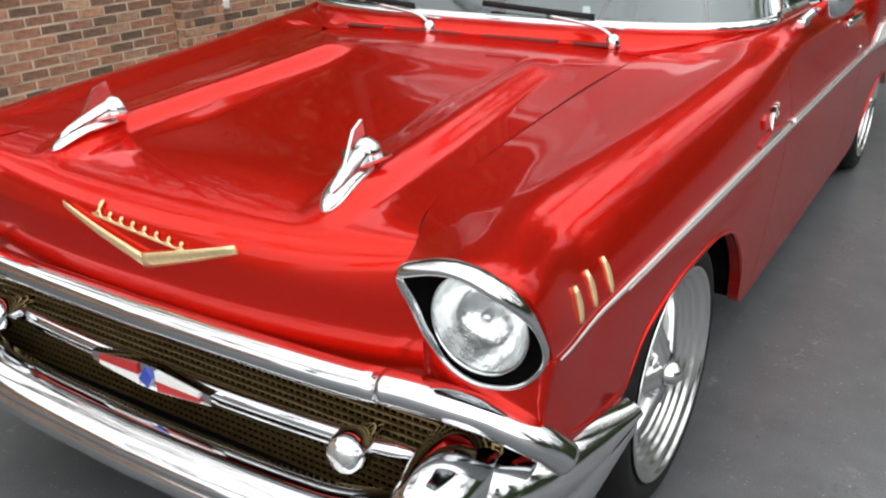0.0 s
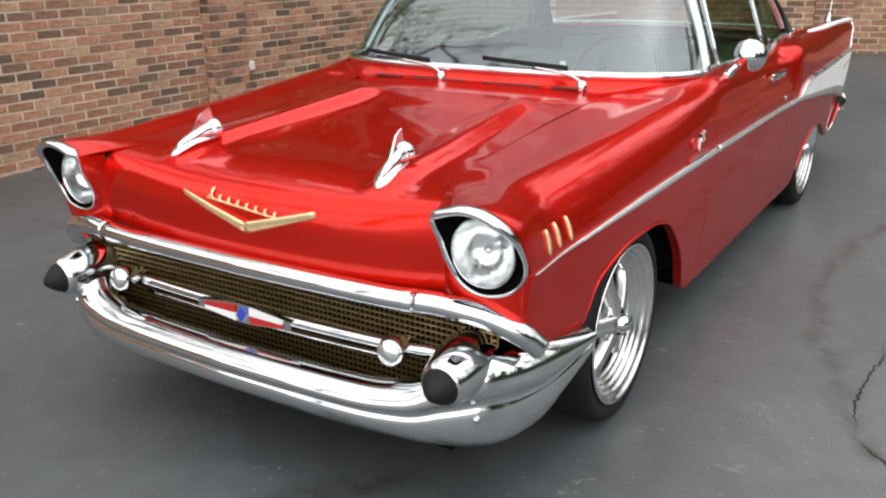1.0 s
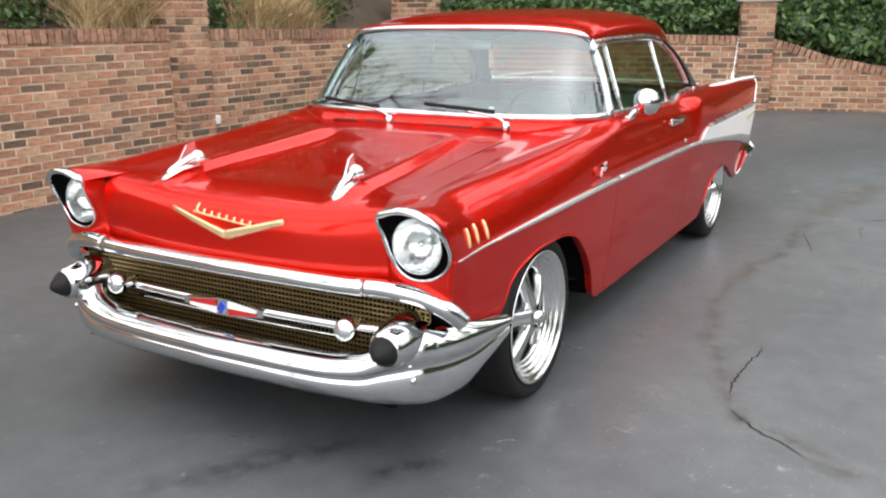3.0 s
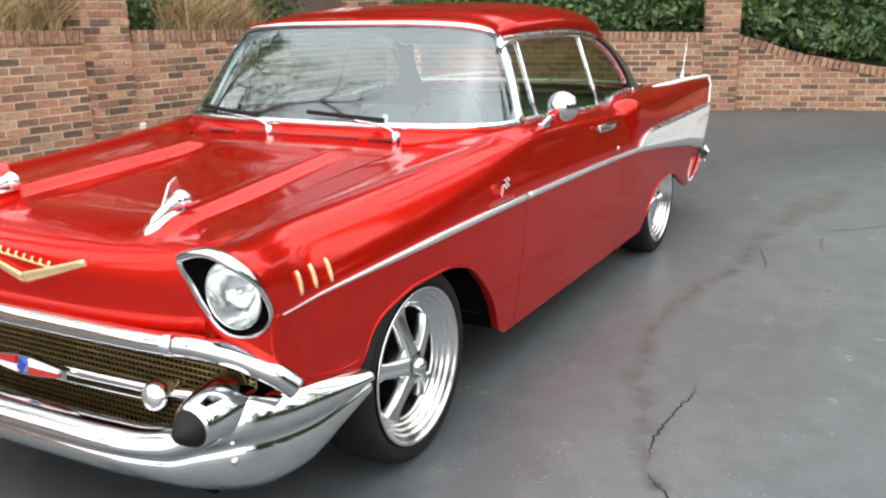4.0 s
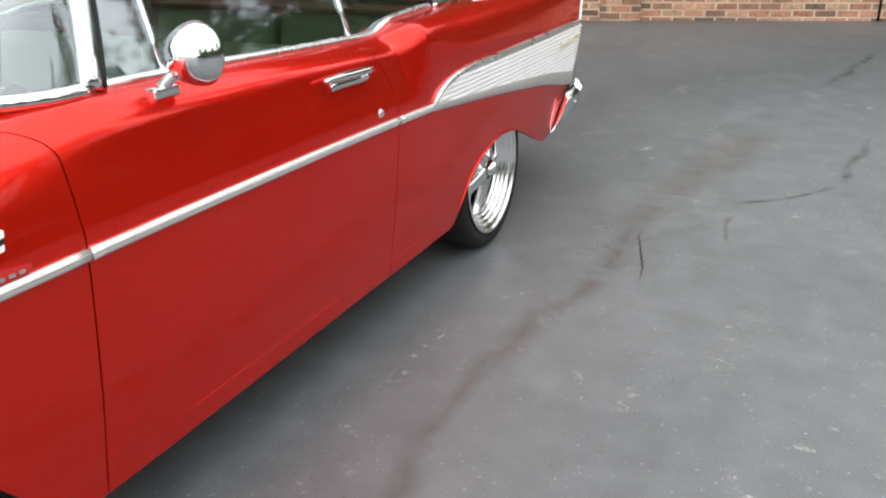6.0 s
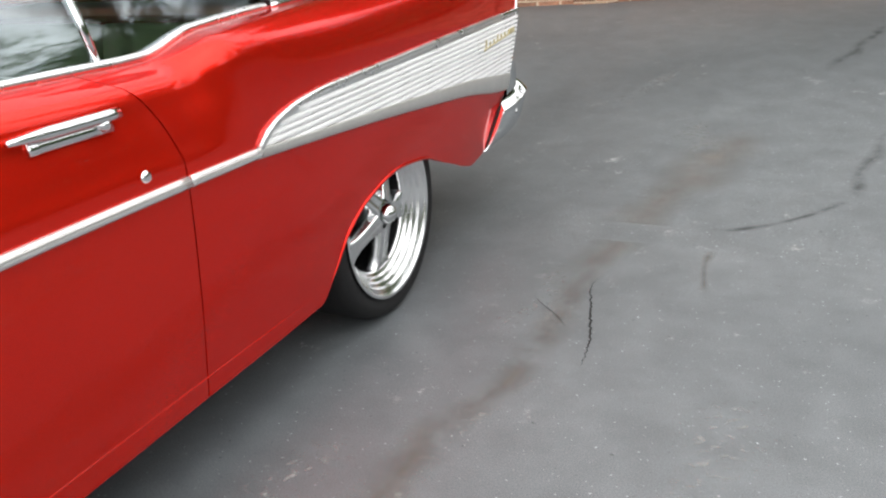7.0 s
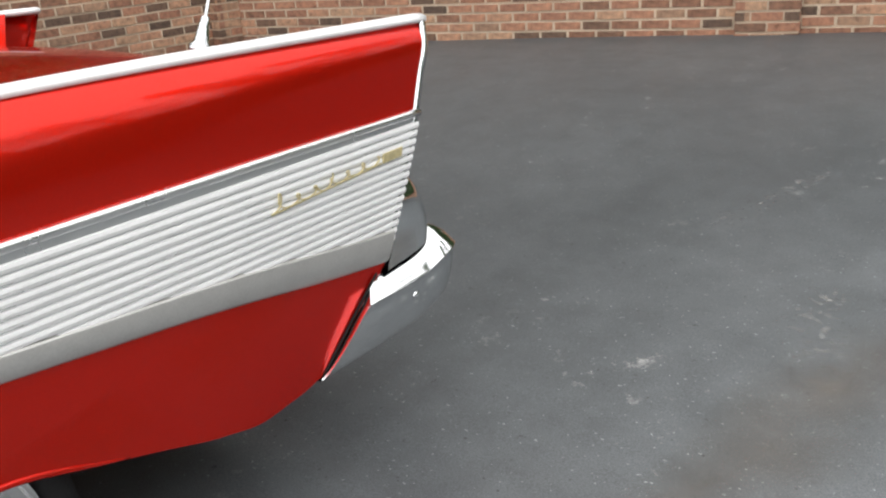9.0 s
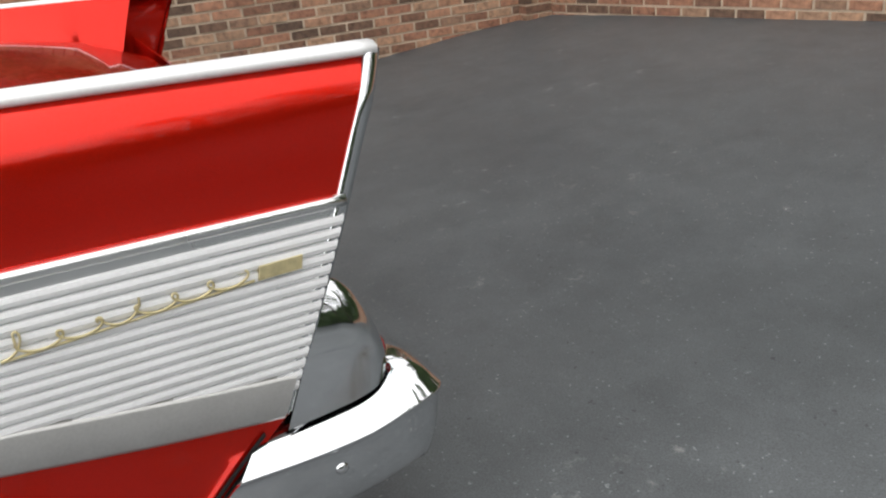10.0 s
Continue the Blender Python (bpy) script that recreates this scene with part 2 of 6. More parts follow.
SILT = stain_material("brown_silt_stain", (0.138, 0.121, 0.106), 9, 0.66)
DRYSILT = stain_material("dry_silt_stain", (0.160, 0.143, 0.126), 6, 0.70, 0.10, 0.75)
SEALER = stain_material("dark_sealer_smear", (0.030, 0.031, 0.032), 12, 0.62)
CHALK = stain_material("pale_chalky_scuff", (0.30, 0.30, 0.29), 38, 0.8, 0.54, 0.70)
MORTAR = material("sandy_mortar", (0.56, 0.45, 0.335), 0.95, grain=0.32, scale=3, fine=120, bump=0.5)
BRICK = brick_material("brick_piece", False)
BRICKS = brick_material("brick_courses", True)
BRICKCAP = brick_material("cap_course", True, [(0.0, (0.20, 0.115, 0.08)), (0.5, (0.30, 0.165, 0.11)), (1.0, (0.38, 0.23, 0.15))])
SCRIPT = material("pale_gold_script", (0.66, 0.57, 0.32), 0.4, 0.4, grain=0.2, scale=40)
PILLAR = material("brushed_stainless", (0.34, 0.345, 0.34), 0.27, 0.85, grain=0.12, scale=14, fine=160)
STONE = material("pale_cap_stone", (0.55, 0.52, 0.47), 0.9, grain=0.18, scale=9, fine=90, bump=0.4)
SOIL = material("mulch_soil", (0.07, 0.05, 0.035), 0.95, grain=0.4, scale=4, fine=60, bump=0.6)
LAWN = material("lawn", (0.026, 0.044, 0.013), 0.9, grain=0.4, scale=2, fine=40, bump=0.6)
BARK = material("grey_bark", (0.10, 0.085, 0.07), 0.9, grain=0.35, scale=8, fine=60, bump=0.6)
LEAF = leaf_material("shrub_leaf", [(0, (0.02, 0.045, 0.015)), (0.5, (0.05, 0.10, 0.025)), (1, (0.10, 0.17, 0.04))])
IVY = leaf_material("ivy_leaf", [(0, (0.016, 0.038, 0.010)), (0.5, (0.042, 0.092, 0.022)), (1, (0.10, 0.165, 0.045))])
STRAW = leaf_material("dry_grass", [(0, (0.22, 0.17, 0.07)), (0.5, (0.48, 0.36, 0.19)), (1, (0.66, 0.53, 0.32))])
PLASTIC = material("white_plastic", (0.75, 0.74, 0.70), 0.45, grain=0.06)


# ---- mesh helpers ----
def link_mesh(name, verts, faces, mat, parent=None, label="", smooth=True):
    me = bpy.data.meshes.new(name)
    me.from_pydata([tuple(v) for v in verts], [], faces)
    me.materials.append(mat)
    if smooth:
        me.polygons.foreach_set("use_smooth", [True] * len(me.polygons))
    me.update()
    ob = new(name, me)
    if parent:
        ob.parent = parent
    if label:
        ob["label"] = label
    return ob


def part(name, bm, mat, parent=None, label="", smooth=False):
    me = bpy.data.meshes.new(name)
    bmesh.ops.recalc_face_normals(bm, faces=bm.faces)
    bm.to_mesh(me)
    bm.free()
    me.materials.append(mat)
    if smooth:
        me.polygons.foreach_set("use_smooth", [True] * len(me.polygons))
    ob = new(name, me)
    if parent:
        ob.parent = parent
    if label:
        ob["label"] = label
    return ob


def curve1(table, t):
    """Monotone cubic through (t, value) knots."""
    n = len(table)
    if t <= table[0][0]:
        return table[0][1]
    if t >= table[-1][0]:
        return table[-1][1]
    i = max(k for k in range(n - 1) if table[k][0] <= t)
    d = [(table[k + 1][1] - table[k][1]) / (table[k + 1][0] - table[k][0]) for k in range(n - 1)]

    def slope(k):
        if k == 0:
            return d[0]
        if k == n - 1:
            return d[-1]
        if d[k - 1] * d[k] <= 0:
            return 0.0
        return 2 * d[k - 1] * d[k] / (d[k - 1] + d[k])
    h = table[i + 1][0] - table[i][0]
    u = (t - table[i][0]) / h
    a, b = table[i][1], table[i + 1][1]
    m0, m1 = slope(i) * h, slope(i + 1) * h
    return (2 * u**3 - 3 * u**2 + 1) * a + (u**3 - 2 * u**2 + u) * m0 + (3 * u**2 - 2 * u**3) * b + (u**3 - u**2) * m1


def spline(points, n, closed=False):
    """Catmull-Rom through points; n samples in all."""
    P = [Vector(p) for p in points]
    k = len(P) if closed else len(P) - 1
    out = []
    for j in range(n):
        t = j / n * k if closed else j / (n - 1) * k
        i = min(int(t), k - 1)
        u = t - i
        if closed:
            p0, p1, p2, p3 = (P[(i + q) % len(P)] for q in (-1, 0, 1, 2))
        else:
            p1, p2 = P[i], P[i + 1]
            p0 = P[i - 1] if i > 0 else 2 * p1 - p2
            p3 = P[i + 2] if i + 2 < len(P) else 2 * p2 - p1
        out.append(0.5 * (2 * p1 + (p2 - p0) * u + (2 * p0 - 5 * p1 + 4 * p2 - p3) * u * u + (3 * p1 - p0 - 3 * p2 + p3) * u**3))
    return out


def sheet(name, fn, nu, nv, mat, parent=None, label="", thick=0.0, flip=False, closed_v=False, fold=None):
    """A grid of nu x nv quads over fn(u, v), u and v from 0 to 1; thick: metres of solid depth inward."""
    verts, faces = [], []
    for i in range(nu + 1):
        for j in range(nv + (0 if closed_v else 1)):
            verts.append(fn(i / nu, j / nv))
    w = nv if closed_v else nv + 1
    for i in range(nu):
        for j in range(nv):
            q = [i * w + j, (i + 1) * w + j, (i + 1) * w + (j + 1) % w, i * w + (j + 1) % w]
            faces.append(q[::-1] if flip else q)
    ob = link_mesh(name, verts, faces, mat, parent, label)
    if thick:
        count = {}
        for p in ob.data.polygons:
            for k in p.edge_keys:
                count[k] = count.get(k, 0) + 1
        for e in ob.data.edges:
            a, b = e.vertices
            if count[e.key] == 1 or (fold is not None and a % w == fold and b % w == fold):
                e.use_edge_sharp = True
        md = ob.modifiers.new("thickness", "SOLIDIFY")
        md.thickness, md.offset = thick, -1
    return ob


def sweep(name, path, size, mat, parent=None, label="", sides=8, closed=False, up=(0, 0, 1), taper=None):
    """A rounded bar along path; size: (width, height) half axes; up: the height's direction, or one for each point."""
    P = [Vector(p) for p in path]
    n = len(P)
    verts, faces = [], []
    for i, p in enumerate(P):
        a, b = P[(i - 1) % n if closed else max(i - 1, 0)], P[(i + 1) % n if closed else min(i + 1, n - 1)]
        t = (b - a).normalized()
        u = Vector(up[i] if isinstance(up, list) else up)
        side = t.cross(u).normalized()
        u2 = side.cross(t).normalized()
        k = taper(i / (n - 1)) if taper else 1.0
        for j in range(sides):
            an = 2 * math.pi * (j + 0.5) / sides
            ca, sa = math.cos(an), math.sin(an)
            verts.append(p + side * (math.copysign(abs(ca)**0.9, ca) * size[0] * k) + u2 * (math.copysign(abs(sa)**0.9, sa) * size[1] * k))
    for i in range(n if closed else n - 1):
        for j in range(sides):
            a, b = i * sides, ((i + 1) % n) * sides
            faces.append([a + j, b + j, b + (j + 1) % sides, a + (j + 1) % sides])
    if not closed:
        faces.append(list(range(sides)))
        faces.append([(n - 1) * sides + j for j in range(sides)][::-1])
    ob = link_mesh(name, verts, faces, mat, parent, label)
    return ob


def lathe(name, prof, centre, axis, mat, parent=None, label="", seg=32, smooth=True):
    """Turn the profile of (radius, along) round an axis through centre."""
    c, ax = Vector(centre), Vector(axis).normalized()
    q = ax.to_track_quat("Z", "Y")
    verts, faces = [], []
    for r, h in prof:
        for j in range(seg):
            an = 2 * math.pi * j / seg
            verts.append(c + q @ Vector((r * math.cos(an), r * math.sin(an), h)))
    for i in range(len(prof) - 1):
        for j in range(seg):
            faces.append([i * seg + j, i * seg + (j + 1) % seg, (i + 1) * seg + (j + 1) % seg, (i + 1) * seg + j])
    return link_mesh(name, verts, faces, mat, parent, label, smooth)


def box(bm, x0, x1, y0, y1, z0, z1):
    v = [bm.verts.new((x, y, z)) for x in (x0, x1) for y in (y0, y1) for z in (z0, z1)]
    for f in ((0, 1, 3, 2), (4, 6, 7, 5), (0, 4, 5, 1), (2, 3, 7, 6), (0, 2, 6, 4), (1, 5, 7, 3)):
        bm.faces.new([v[i] for i in f])
    return v


def bevelled(name, dims, mat, parent=None, label="", r=0.01, at=None):
    """A box with rounded edges; dims: x0, x1, y0, y1, z0, z1."""
    bm = bmesh.new()
    box(bm, *dims)
    bmesh.ops.bevel(bm, geom=bm.edges[:], offset=r, segments=3, affect="EDGES", profile=0.7)
    ob = part(name, bm, mat, parent, label, smooth=True)
    if at is not None:
        ob.matrix_basis = at
    return ob


def empty(name):
    return new(name)


# ---- ground and walls ----
RISE = [(4.6, 0.0), (6.0, 0.06), (8.0, 0.24), (9.2, 0.30), (11.0, 0.32)]


def ground_z(x, y):
    return curve1(RISE, y)


def ground_sheet():
    xs = [-600, -120, -30, -12, -8] + [-6 + 0.75 * i for i in range(25)] + [14, 18, 30, 120, 600]
    ys = [-600, -120, -30, -12, -8] + [-6 + 0.5 * i for i in range(37)] + [14, 20, 40, 140, 600]
    verts = [(x, y, ground_z(x, y)) for x in xs for y in ys]
    w = len(ys)
    faces = [(i * w + j, (i + 1) * w + j, (i + 1) * w + j + 1, i * w + j + 1) for i in range(len(xs) - 1) for j in range(w - 1)]
    return link_mesh("ground", verts, faces, ASPHALT, smooth=True)


ground = tagged(ground_sheet(), "dark grey sealed asphalt yard with cracks and pale scuffs", "ground", kind="structure")


def ragged_strip(name, pts, width, mat, label, lift, seed, rag=0.5, n=60):
    """A thin flat mark along a line on the asphalt; rag: how far it wanders."""
    rng = random.Random(seed)
    line = spline([(x, y, 0) for x, y in pts], n)
    verts = []
    for i, p in enumerate(line):
        a, b = line[max(i - 1, 0)], line[min(i + 1, n - 1)]
        t = (b - a).normalized()
        s = Vector((-t.y, t.x, 0))
        k = width * min(1, 4 * (i + 0.3) / n, 4 * (n - i - 0.7) / n) * (0.65 + 0.7 * noise.noise(p * 4 + Vector((seed, 0, 0))))
        off = (rng.uniform(-1, 1) * width * rag if rag > 0.3 else 0.0) + 0.035 * noise.noise(p * 5 + Vector((0, seed, 0)))
        for q in (-1, 1):
            v = p + s * (q * k * 0.5 + off)
            verts.append((v.x, v.y, ground_z(v.x, v.y) + lift))
    faces = [(2 * i, 2 * i + 1, 2 * i + 3, 2 * i + 2) for i in range(n - 1)]
    return link_mesh(name, verts, faces, mat, ground, label)


def soft_stain(pts, width, seed, n=140, mat=SILT, name="silt_stain", label="soft brown silt stain along a crack"):
    """A stain that fades out to both sides of a line."""
    line = spline([(x, y, 0) for x, y in pts], n)
    verts, depth = [], []
    for i, p in enumerate(line):
        t = (line[min(i + 1, n - 1)] - line[max(i - 1, 0)]).normalized()
        s = Vector((-t.y, t.x, 0))
        end = min(1, 5 * i / n, 5 * (n - 1 - i) / n)
        c = p + s * (0.05 * noise.noise(p * 3 + Vector((0, 0, seed))))
        w = width * (0.7 + 0.8 * noise.noise(p * 2.2 + Vector((seed, 0, 0))))
        for q in (-1, -0.5, 0, 0.5, 1):
            v = c + s * (q * w)
            verts.append((v.x, v.y, ground_z(v.x, v.y) + (0.0012 if mat is SILT else 0.0018)))
            depth.append(end * (1 - abs(q))**1.2)
    faces = [(5 * i + j, 5 * i + j + 1, 5 * i + j + 6, 5 * i + j + 5) for i in range(n - 1) for j in range(4)]
    ob = link_mesh(name, verts, faces, mat, ground, label)
    ob.data.attributes.new("depth", "FLOAT", "POINT").data.foreach_set("value", depth)
    return ob


# ---- the car ----
ZB = [(0.10, 0.50), (0.30, 0.466), (0.47, 0.440), (0.523, 0.447), (0.564, 0.526), (0.61, 0.564), (0.70, 0.592), (0.80, 0.610), (0.98, 0.613), (1.14, 0.582),
      (1.28, 0.49), (1.41, 0.355), (1.49, 0.23), (1.54, 0.205), (3.35, 0.220), (3.42, 0.29), (3.50, 0.385), (3.62, 0.445), (3.80, 0.475), (4.00, 0.452),
      (4.19, 0.385), (4.42, 0.313), (4.66, 0.284), (4.86, 0.29), (5.00, 0.32), (5.09, 0.355)]
XT = [(0.10, 0.872), (0.30, 0.895), (0.80, 0.910), (1.60, 0.925), (2.80, 0.935), (3.20, 0.940), (4.20, 0.925), (5.09, 0.893)]
ZT = [(0.10, 0.715), (0.50, 0.728), (1.60, 0.745), (2.30, 0.742), (3.10, 0.728), (3.80, 0.70), (5.09, 0.68)]
XS = [(0.10, 0.862), (0.40, 0.874), (0.80, 0.888), (1.60, 0.905), (2.70, 0.908), (2.93, 0.908), (3.08, 0.943), (3.40, 0.944), (4.20, 0.922), (5.09, 0.888)]
ZS = [(0.10, 0.80), (0.80, 0.825), (1.60, 0.885), (2.70, 0.885), (2.90, 0.88), (3.08, 0.90), (3.40, 0.89), (4.20, 0.878), (5.09, 0.872)]
XC = [(0.10, 0.755), (0.50, 0.775), (1.20, 0.800), (1.60, 0.835), (1.80, 0.855), (2.70, 0.856), (2.92, 0.850), (3.07, 0.902), (3.40, 0.885), (4.20, 0.868), (5.09, 0.855)]
ZC = [(0.10, 0.872), (0.40, 0.893), (1.00, 0.930), (1.50, 0.968), (1.80, 0.990), (2.30, 0.980), (2.75, 0.958), (2.92, 0.953), (3.08, 0.994), (3.35, 1.002), (4.20, 1.000), (5.09, 0.982)]
XI = [(0.10, 0.650), (0.18, 0.625), (0.30, 0.575), (0.50, 0.545), (0.90, 0.535), (1.36, 0.555), (1.46, 0.66), (1.56, 0.76), (1.70, 0.805), (2.00, 0.81), (2.90, 0.805), (3.10, 0.79), (3.50, 0.775), (3.75, 0.79), (4.10, 0.826), (5.09, 0.832)]
ZI = [(0.10, 0.852), (0.30, 0.868), (0.80, 0.900), (1.36, 0.945), (1.56, 0.985), (1.80, 1.002), (2.70, 0.975), (2.93, 0.968), (3.12, 1.000), (3.50, 1.008), (4.20, 1.004), (5.09, 0.986)]
TAIL_SLOPE = 0.424


def smooth01(a, b, t):
    u = min(1, max(0, (t - a) / (b - a)))
    return u * u * (3 - 2 * u)


def tail_y(y, z):
    return y - smooth01(4.25, 5.05, y) * (0.985 - z) * TAIL_SLOPE


def low_x(y, z):
    return curve1(XT, y) - 0.05 * (max(0, curve1(ZT, y) - z) / 0.5)**1.4


def section(y):
    zb, zt = curve1(ZB, y), curve1(ZT, y)
    zm = 0.5 * (zb + zt)
    xc, zc, xi, zi = curve1(XC, y), curve1(ZC, y), curve1(XI, y), curve1(ZI, y)
    xs, zs, xt = curve1(XS, y), curve1(ZS, y), curve1(XT, y)
    return [Vector((low_x(y, zb), zb)), Vector((low_x(y, zm), zm)), Vector((xt, zt)), Vector(((xt + xs) / 2 + 0.004, (zt + zs) / 2)),
            Vector((xs, zs)), Vector((0.5 * (xs + xc) + 0.013, 0.5 * (zs + zc) + 0.013)), Vector((xc, zc)),
            Vector((0.5 * (xc + xi), 0.5 * (zc + zi) - (0.004 if y < 1.4 else -0.004))), Vector((xi, zi))]


EDGE = [(0.868, 0.165, 0.525), (0.882, 0.145, 0.625), (0.899, 0.136, 0.722), (0.902, 0.112, 0.775), (0.894, 0.096, 0.822),
        (0.874, 0.082, 0.854), (0.842, 0.070, 0.877), (0.775, 0.060, 0.891), (0.667, 0.068, 0.853)]


def LAMP0(s):
    P = section(0.125)
    t = s * (len(P) - 1)
    i = min(int(t), len(P) - 2)
    q = P[i].lerp(P[i + 1], t - i)
    return Vector((q.x, 0.125, q.y))


def lamp_edge(s):
    t = s * (len(EDGE) - 1)
    i = min(int(t), len(EDGE) - 2)
    return Vector(EDGE[i]).lerp(Vector(EDGE[i + 1]), t - i)


def side_point(y, s):
    """A point of the left flank: y along the car, s from the lower edge (0) over the shoulder to the inner edge (1)."""
    P = section(y)
    t = s * (len(P) - 1)
    i = min(int(t), len(P) - 2)
    u = t - i
    p1, p2 = P[i], P[i + 1]
    p0 = P[i - 1] if i > 0 else 2 * p1 - p2
    p3 = P[i + 2] if i + 2 < len(P) else 2 * p2 - p1
    q = 0.5 * (2 * p1 + (p2 - p0) * u + (2 * p0 - 5 * p1 + 4 * p2 - p3) * u * u + (3 * p1 - p0 - 3 * p2 + p3) * u**3)
    p = Vector((q.x, tail_y(y, q.y), q.y))
    # the fender's front edge meets the lamp rim
    if y < 0.36:
        k = (1 - smooth01(0.125, 0.36, y))**1.5
        if k > 0:
            p += (lamp_edge(s) - LAMP0(s)) * k
    return p


def flank(y, z, out=0.0):
    """The point of the flank at height z, moved outward."""
    lo, hi = 0.0, 0.74
    for _ in range(22):
        mid = 0.5 * (lo + hi)
        if side_point(y, mid).z < z:
            lo = mid
        else:
            hi = mid
    p = side_point(y, lo)
    return Vector((p.x + out, tail_y(y, z), z))


def mirror(sgn, v):
    return Vector((v.x * sgn, v.y, v.z))


def gap_front(s):
    return 1.625 - 0.085 * smooth01(0.55, 0.9, s) - 0.02 * smooth01(0.85, 1, s)


def gap_rear(s):
    return 2.86 - 0.13 * smooth01(0.3, 0.9, s)


import functools


@functools.lru_cache(maxsize=None)
def quarter_end(s):
    """Where the quarter panel stops: at the fin's back, or lower down at the wrap-round bumper."""
    lo, hi = 4.4, 5.085
    if s > 0.5:
        return hi

    def past(y):
        p = side_point(y, s)
        return p.y - 4.85 + (0.483 - p.z) > 0.010 and p.z < 0.486
    if not past(hi):
        return hi
    for _ in range(18):
        m = 0.5 * (lo + hi)
        if past(m):
            hi = m
        else:
            lo = m
    return lo


car = tagged(empty("car"), "glossy red two-door hardtop car of the fifties with chrome trim", "car")


def panel(name, sgn, ya, yb, n, label=""):
    """A body panel of the flank between two seams, with its edges turned inward."""
    m = 36

    def fn(u, v):
        s = max(0.0, (v - 1 / 37) / (36 / 37))
        y0, y1 = ya(s), yb(s)
        y = y0 + (y1 - y0) * u
        p = side_point(y, s)
        if v < 0.01:
            p = p + Vector((-0.03, 0, 0.004))
        return mirror(sgn, p)
    return sheet(name, fn, n, m + 1, PAINT, car, label, thick=0.006, flip=sgn < 0, fold=1)


doors = {}
for sgn in (1, -1):
    panel("fender", sgn, lambda s: 0.125, lambda s: gap_front(s) - 0.0022, 90)
    doors[sgn] = panel("door", sgn, lambda s: gap_front(s) + 0.0022, lambda s: gap_rear(s) - 0.0022, 50)
    panel("quarter_panel", sgn, lambda s: gap_rear(s) + 0.0022, quarter_end, 110)
    # dark backing behind the door seams and inner wheel wells
    for g, nm in ((gap_front, "seam"), (gap_rear, "seam")):
        pts = [mirror(sgn, side_point(g(s), s) + Vector((-0.012 if s < 0.62 else -0.006, 0, 0 if s < 0.62 else -0.0135))) for s in [0.01 + (0.84 if g is gap_front else 0.95) * i / 30 for i in range(31)]]
        sweep(nm, pts, (0.008, 0.008), SEAM, car, sides=6, up=(sgn, 0, 0.3))
    # well sheets carry their darkness in their own colour
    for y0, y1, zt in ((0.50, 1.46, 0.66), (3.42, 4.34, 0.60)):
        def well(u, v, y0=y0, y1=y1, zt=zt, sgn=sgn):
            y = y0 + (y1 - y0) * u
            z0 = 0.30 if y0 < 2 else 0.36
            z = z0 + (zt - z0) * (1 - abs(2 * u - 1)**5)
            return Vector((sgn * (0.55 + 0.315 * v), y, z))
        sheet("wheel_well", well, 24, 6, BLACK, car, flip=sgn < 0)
    for y0, y1, nm in ((0.525, 1.50, "arch_lip"), (3.40, 4.20, "arch_lip"), (0.20, 0.52, "fender_lip")):
        ys = [y0 + (y1 - y0) * i / 50 for i in range(51)]
        sweep(nm, [mirror(sgn, side_point(y, 0) + Vector((0.0, 0, 0.003 if nm == "arch_lip" else 0.024))) for y in ys], (0.006, 0.006), PAINT, car, sides=8, up=(sgn, 0, 0), taper=lambda k: 0.3 + 0.7 * min(1, 8 * k, 8 * (1 - k)))
    sweep("sill_crease", [mirror(sgn, flank(1.70 + 1.64 * i / 40, 0.266, -0.0006)) for i in range(41)], (0.0022, 0.0016), PAINT, car, sides=8, up=(sgn, 0, 0), taper=lambda k: 0.3 + 0.7 * min(1, 8 * k, 8 * (1 - k)))
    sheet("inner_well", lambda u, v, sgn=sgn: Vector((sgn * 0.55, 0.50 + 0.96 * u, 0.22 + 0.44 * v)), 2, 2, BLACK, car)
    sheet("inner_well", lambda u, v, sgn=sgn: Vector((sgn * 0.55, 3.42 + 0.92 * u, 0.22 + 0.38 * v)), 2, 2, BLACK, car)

# underside
bm = bmesh.new()
box(bm, -0.54, 0.54, 0.25, 4.75, 0.20, 0.30)
box(bm, -0.84, 0.84, 1.56, 3.34, 0.205, 0.30)
# front and rear pans are added out of sight to darken the ground below
box(bm, -0.72, 0.72, 0.06, 0.46, 0.225, 0.29)
box(bm, -0.78, 0.78, 4.36, 4.80, 0.34, 0.40)
part("underbody", bm, BLACK, car)

# hood
HU = (0, 0.08, 0.16, 0.24, 0.32, 0.42, 0.60, 0.80, 1.0)
HCY = list(zip(HU, (0.108, 0.108, 0.110, 0.125, 0.17, 0.28, 0.60, 1.0, 1.395)))
HCZ = list(zip(HU, (0.598, 0.67, 0.735, 0.785, 0.823, 0.852, 0.888, 0.925, 0.958)))
HEX = list(zip(HU, (0.655, 0.662, 0.665, 0.664, 0.640, 0.582, 0.540, 0.532, 0.556)))
HEY = list(zip(HU, (0.150, 0.142, 0.140, 0.145, 0.165, 0.28, 0.60, 1.0, 1.395)))
HEZ = list(zip(HU, (0.600, 0.68, 0.75, 0.81, 0.848, 0.866, 0.886, 0.915, 0.946)))


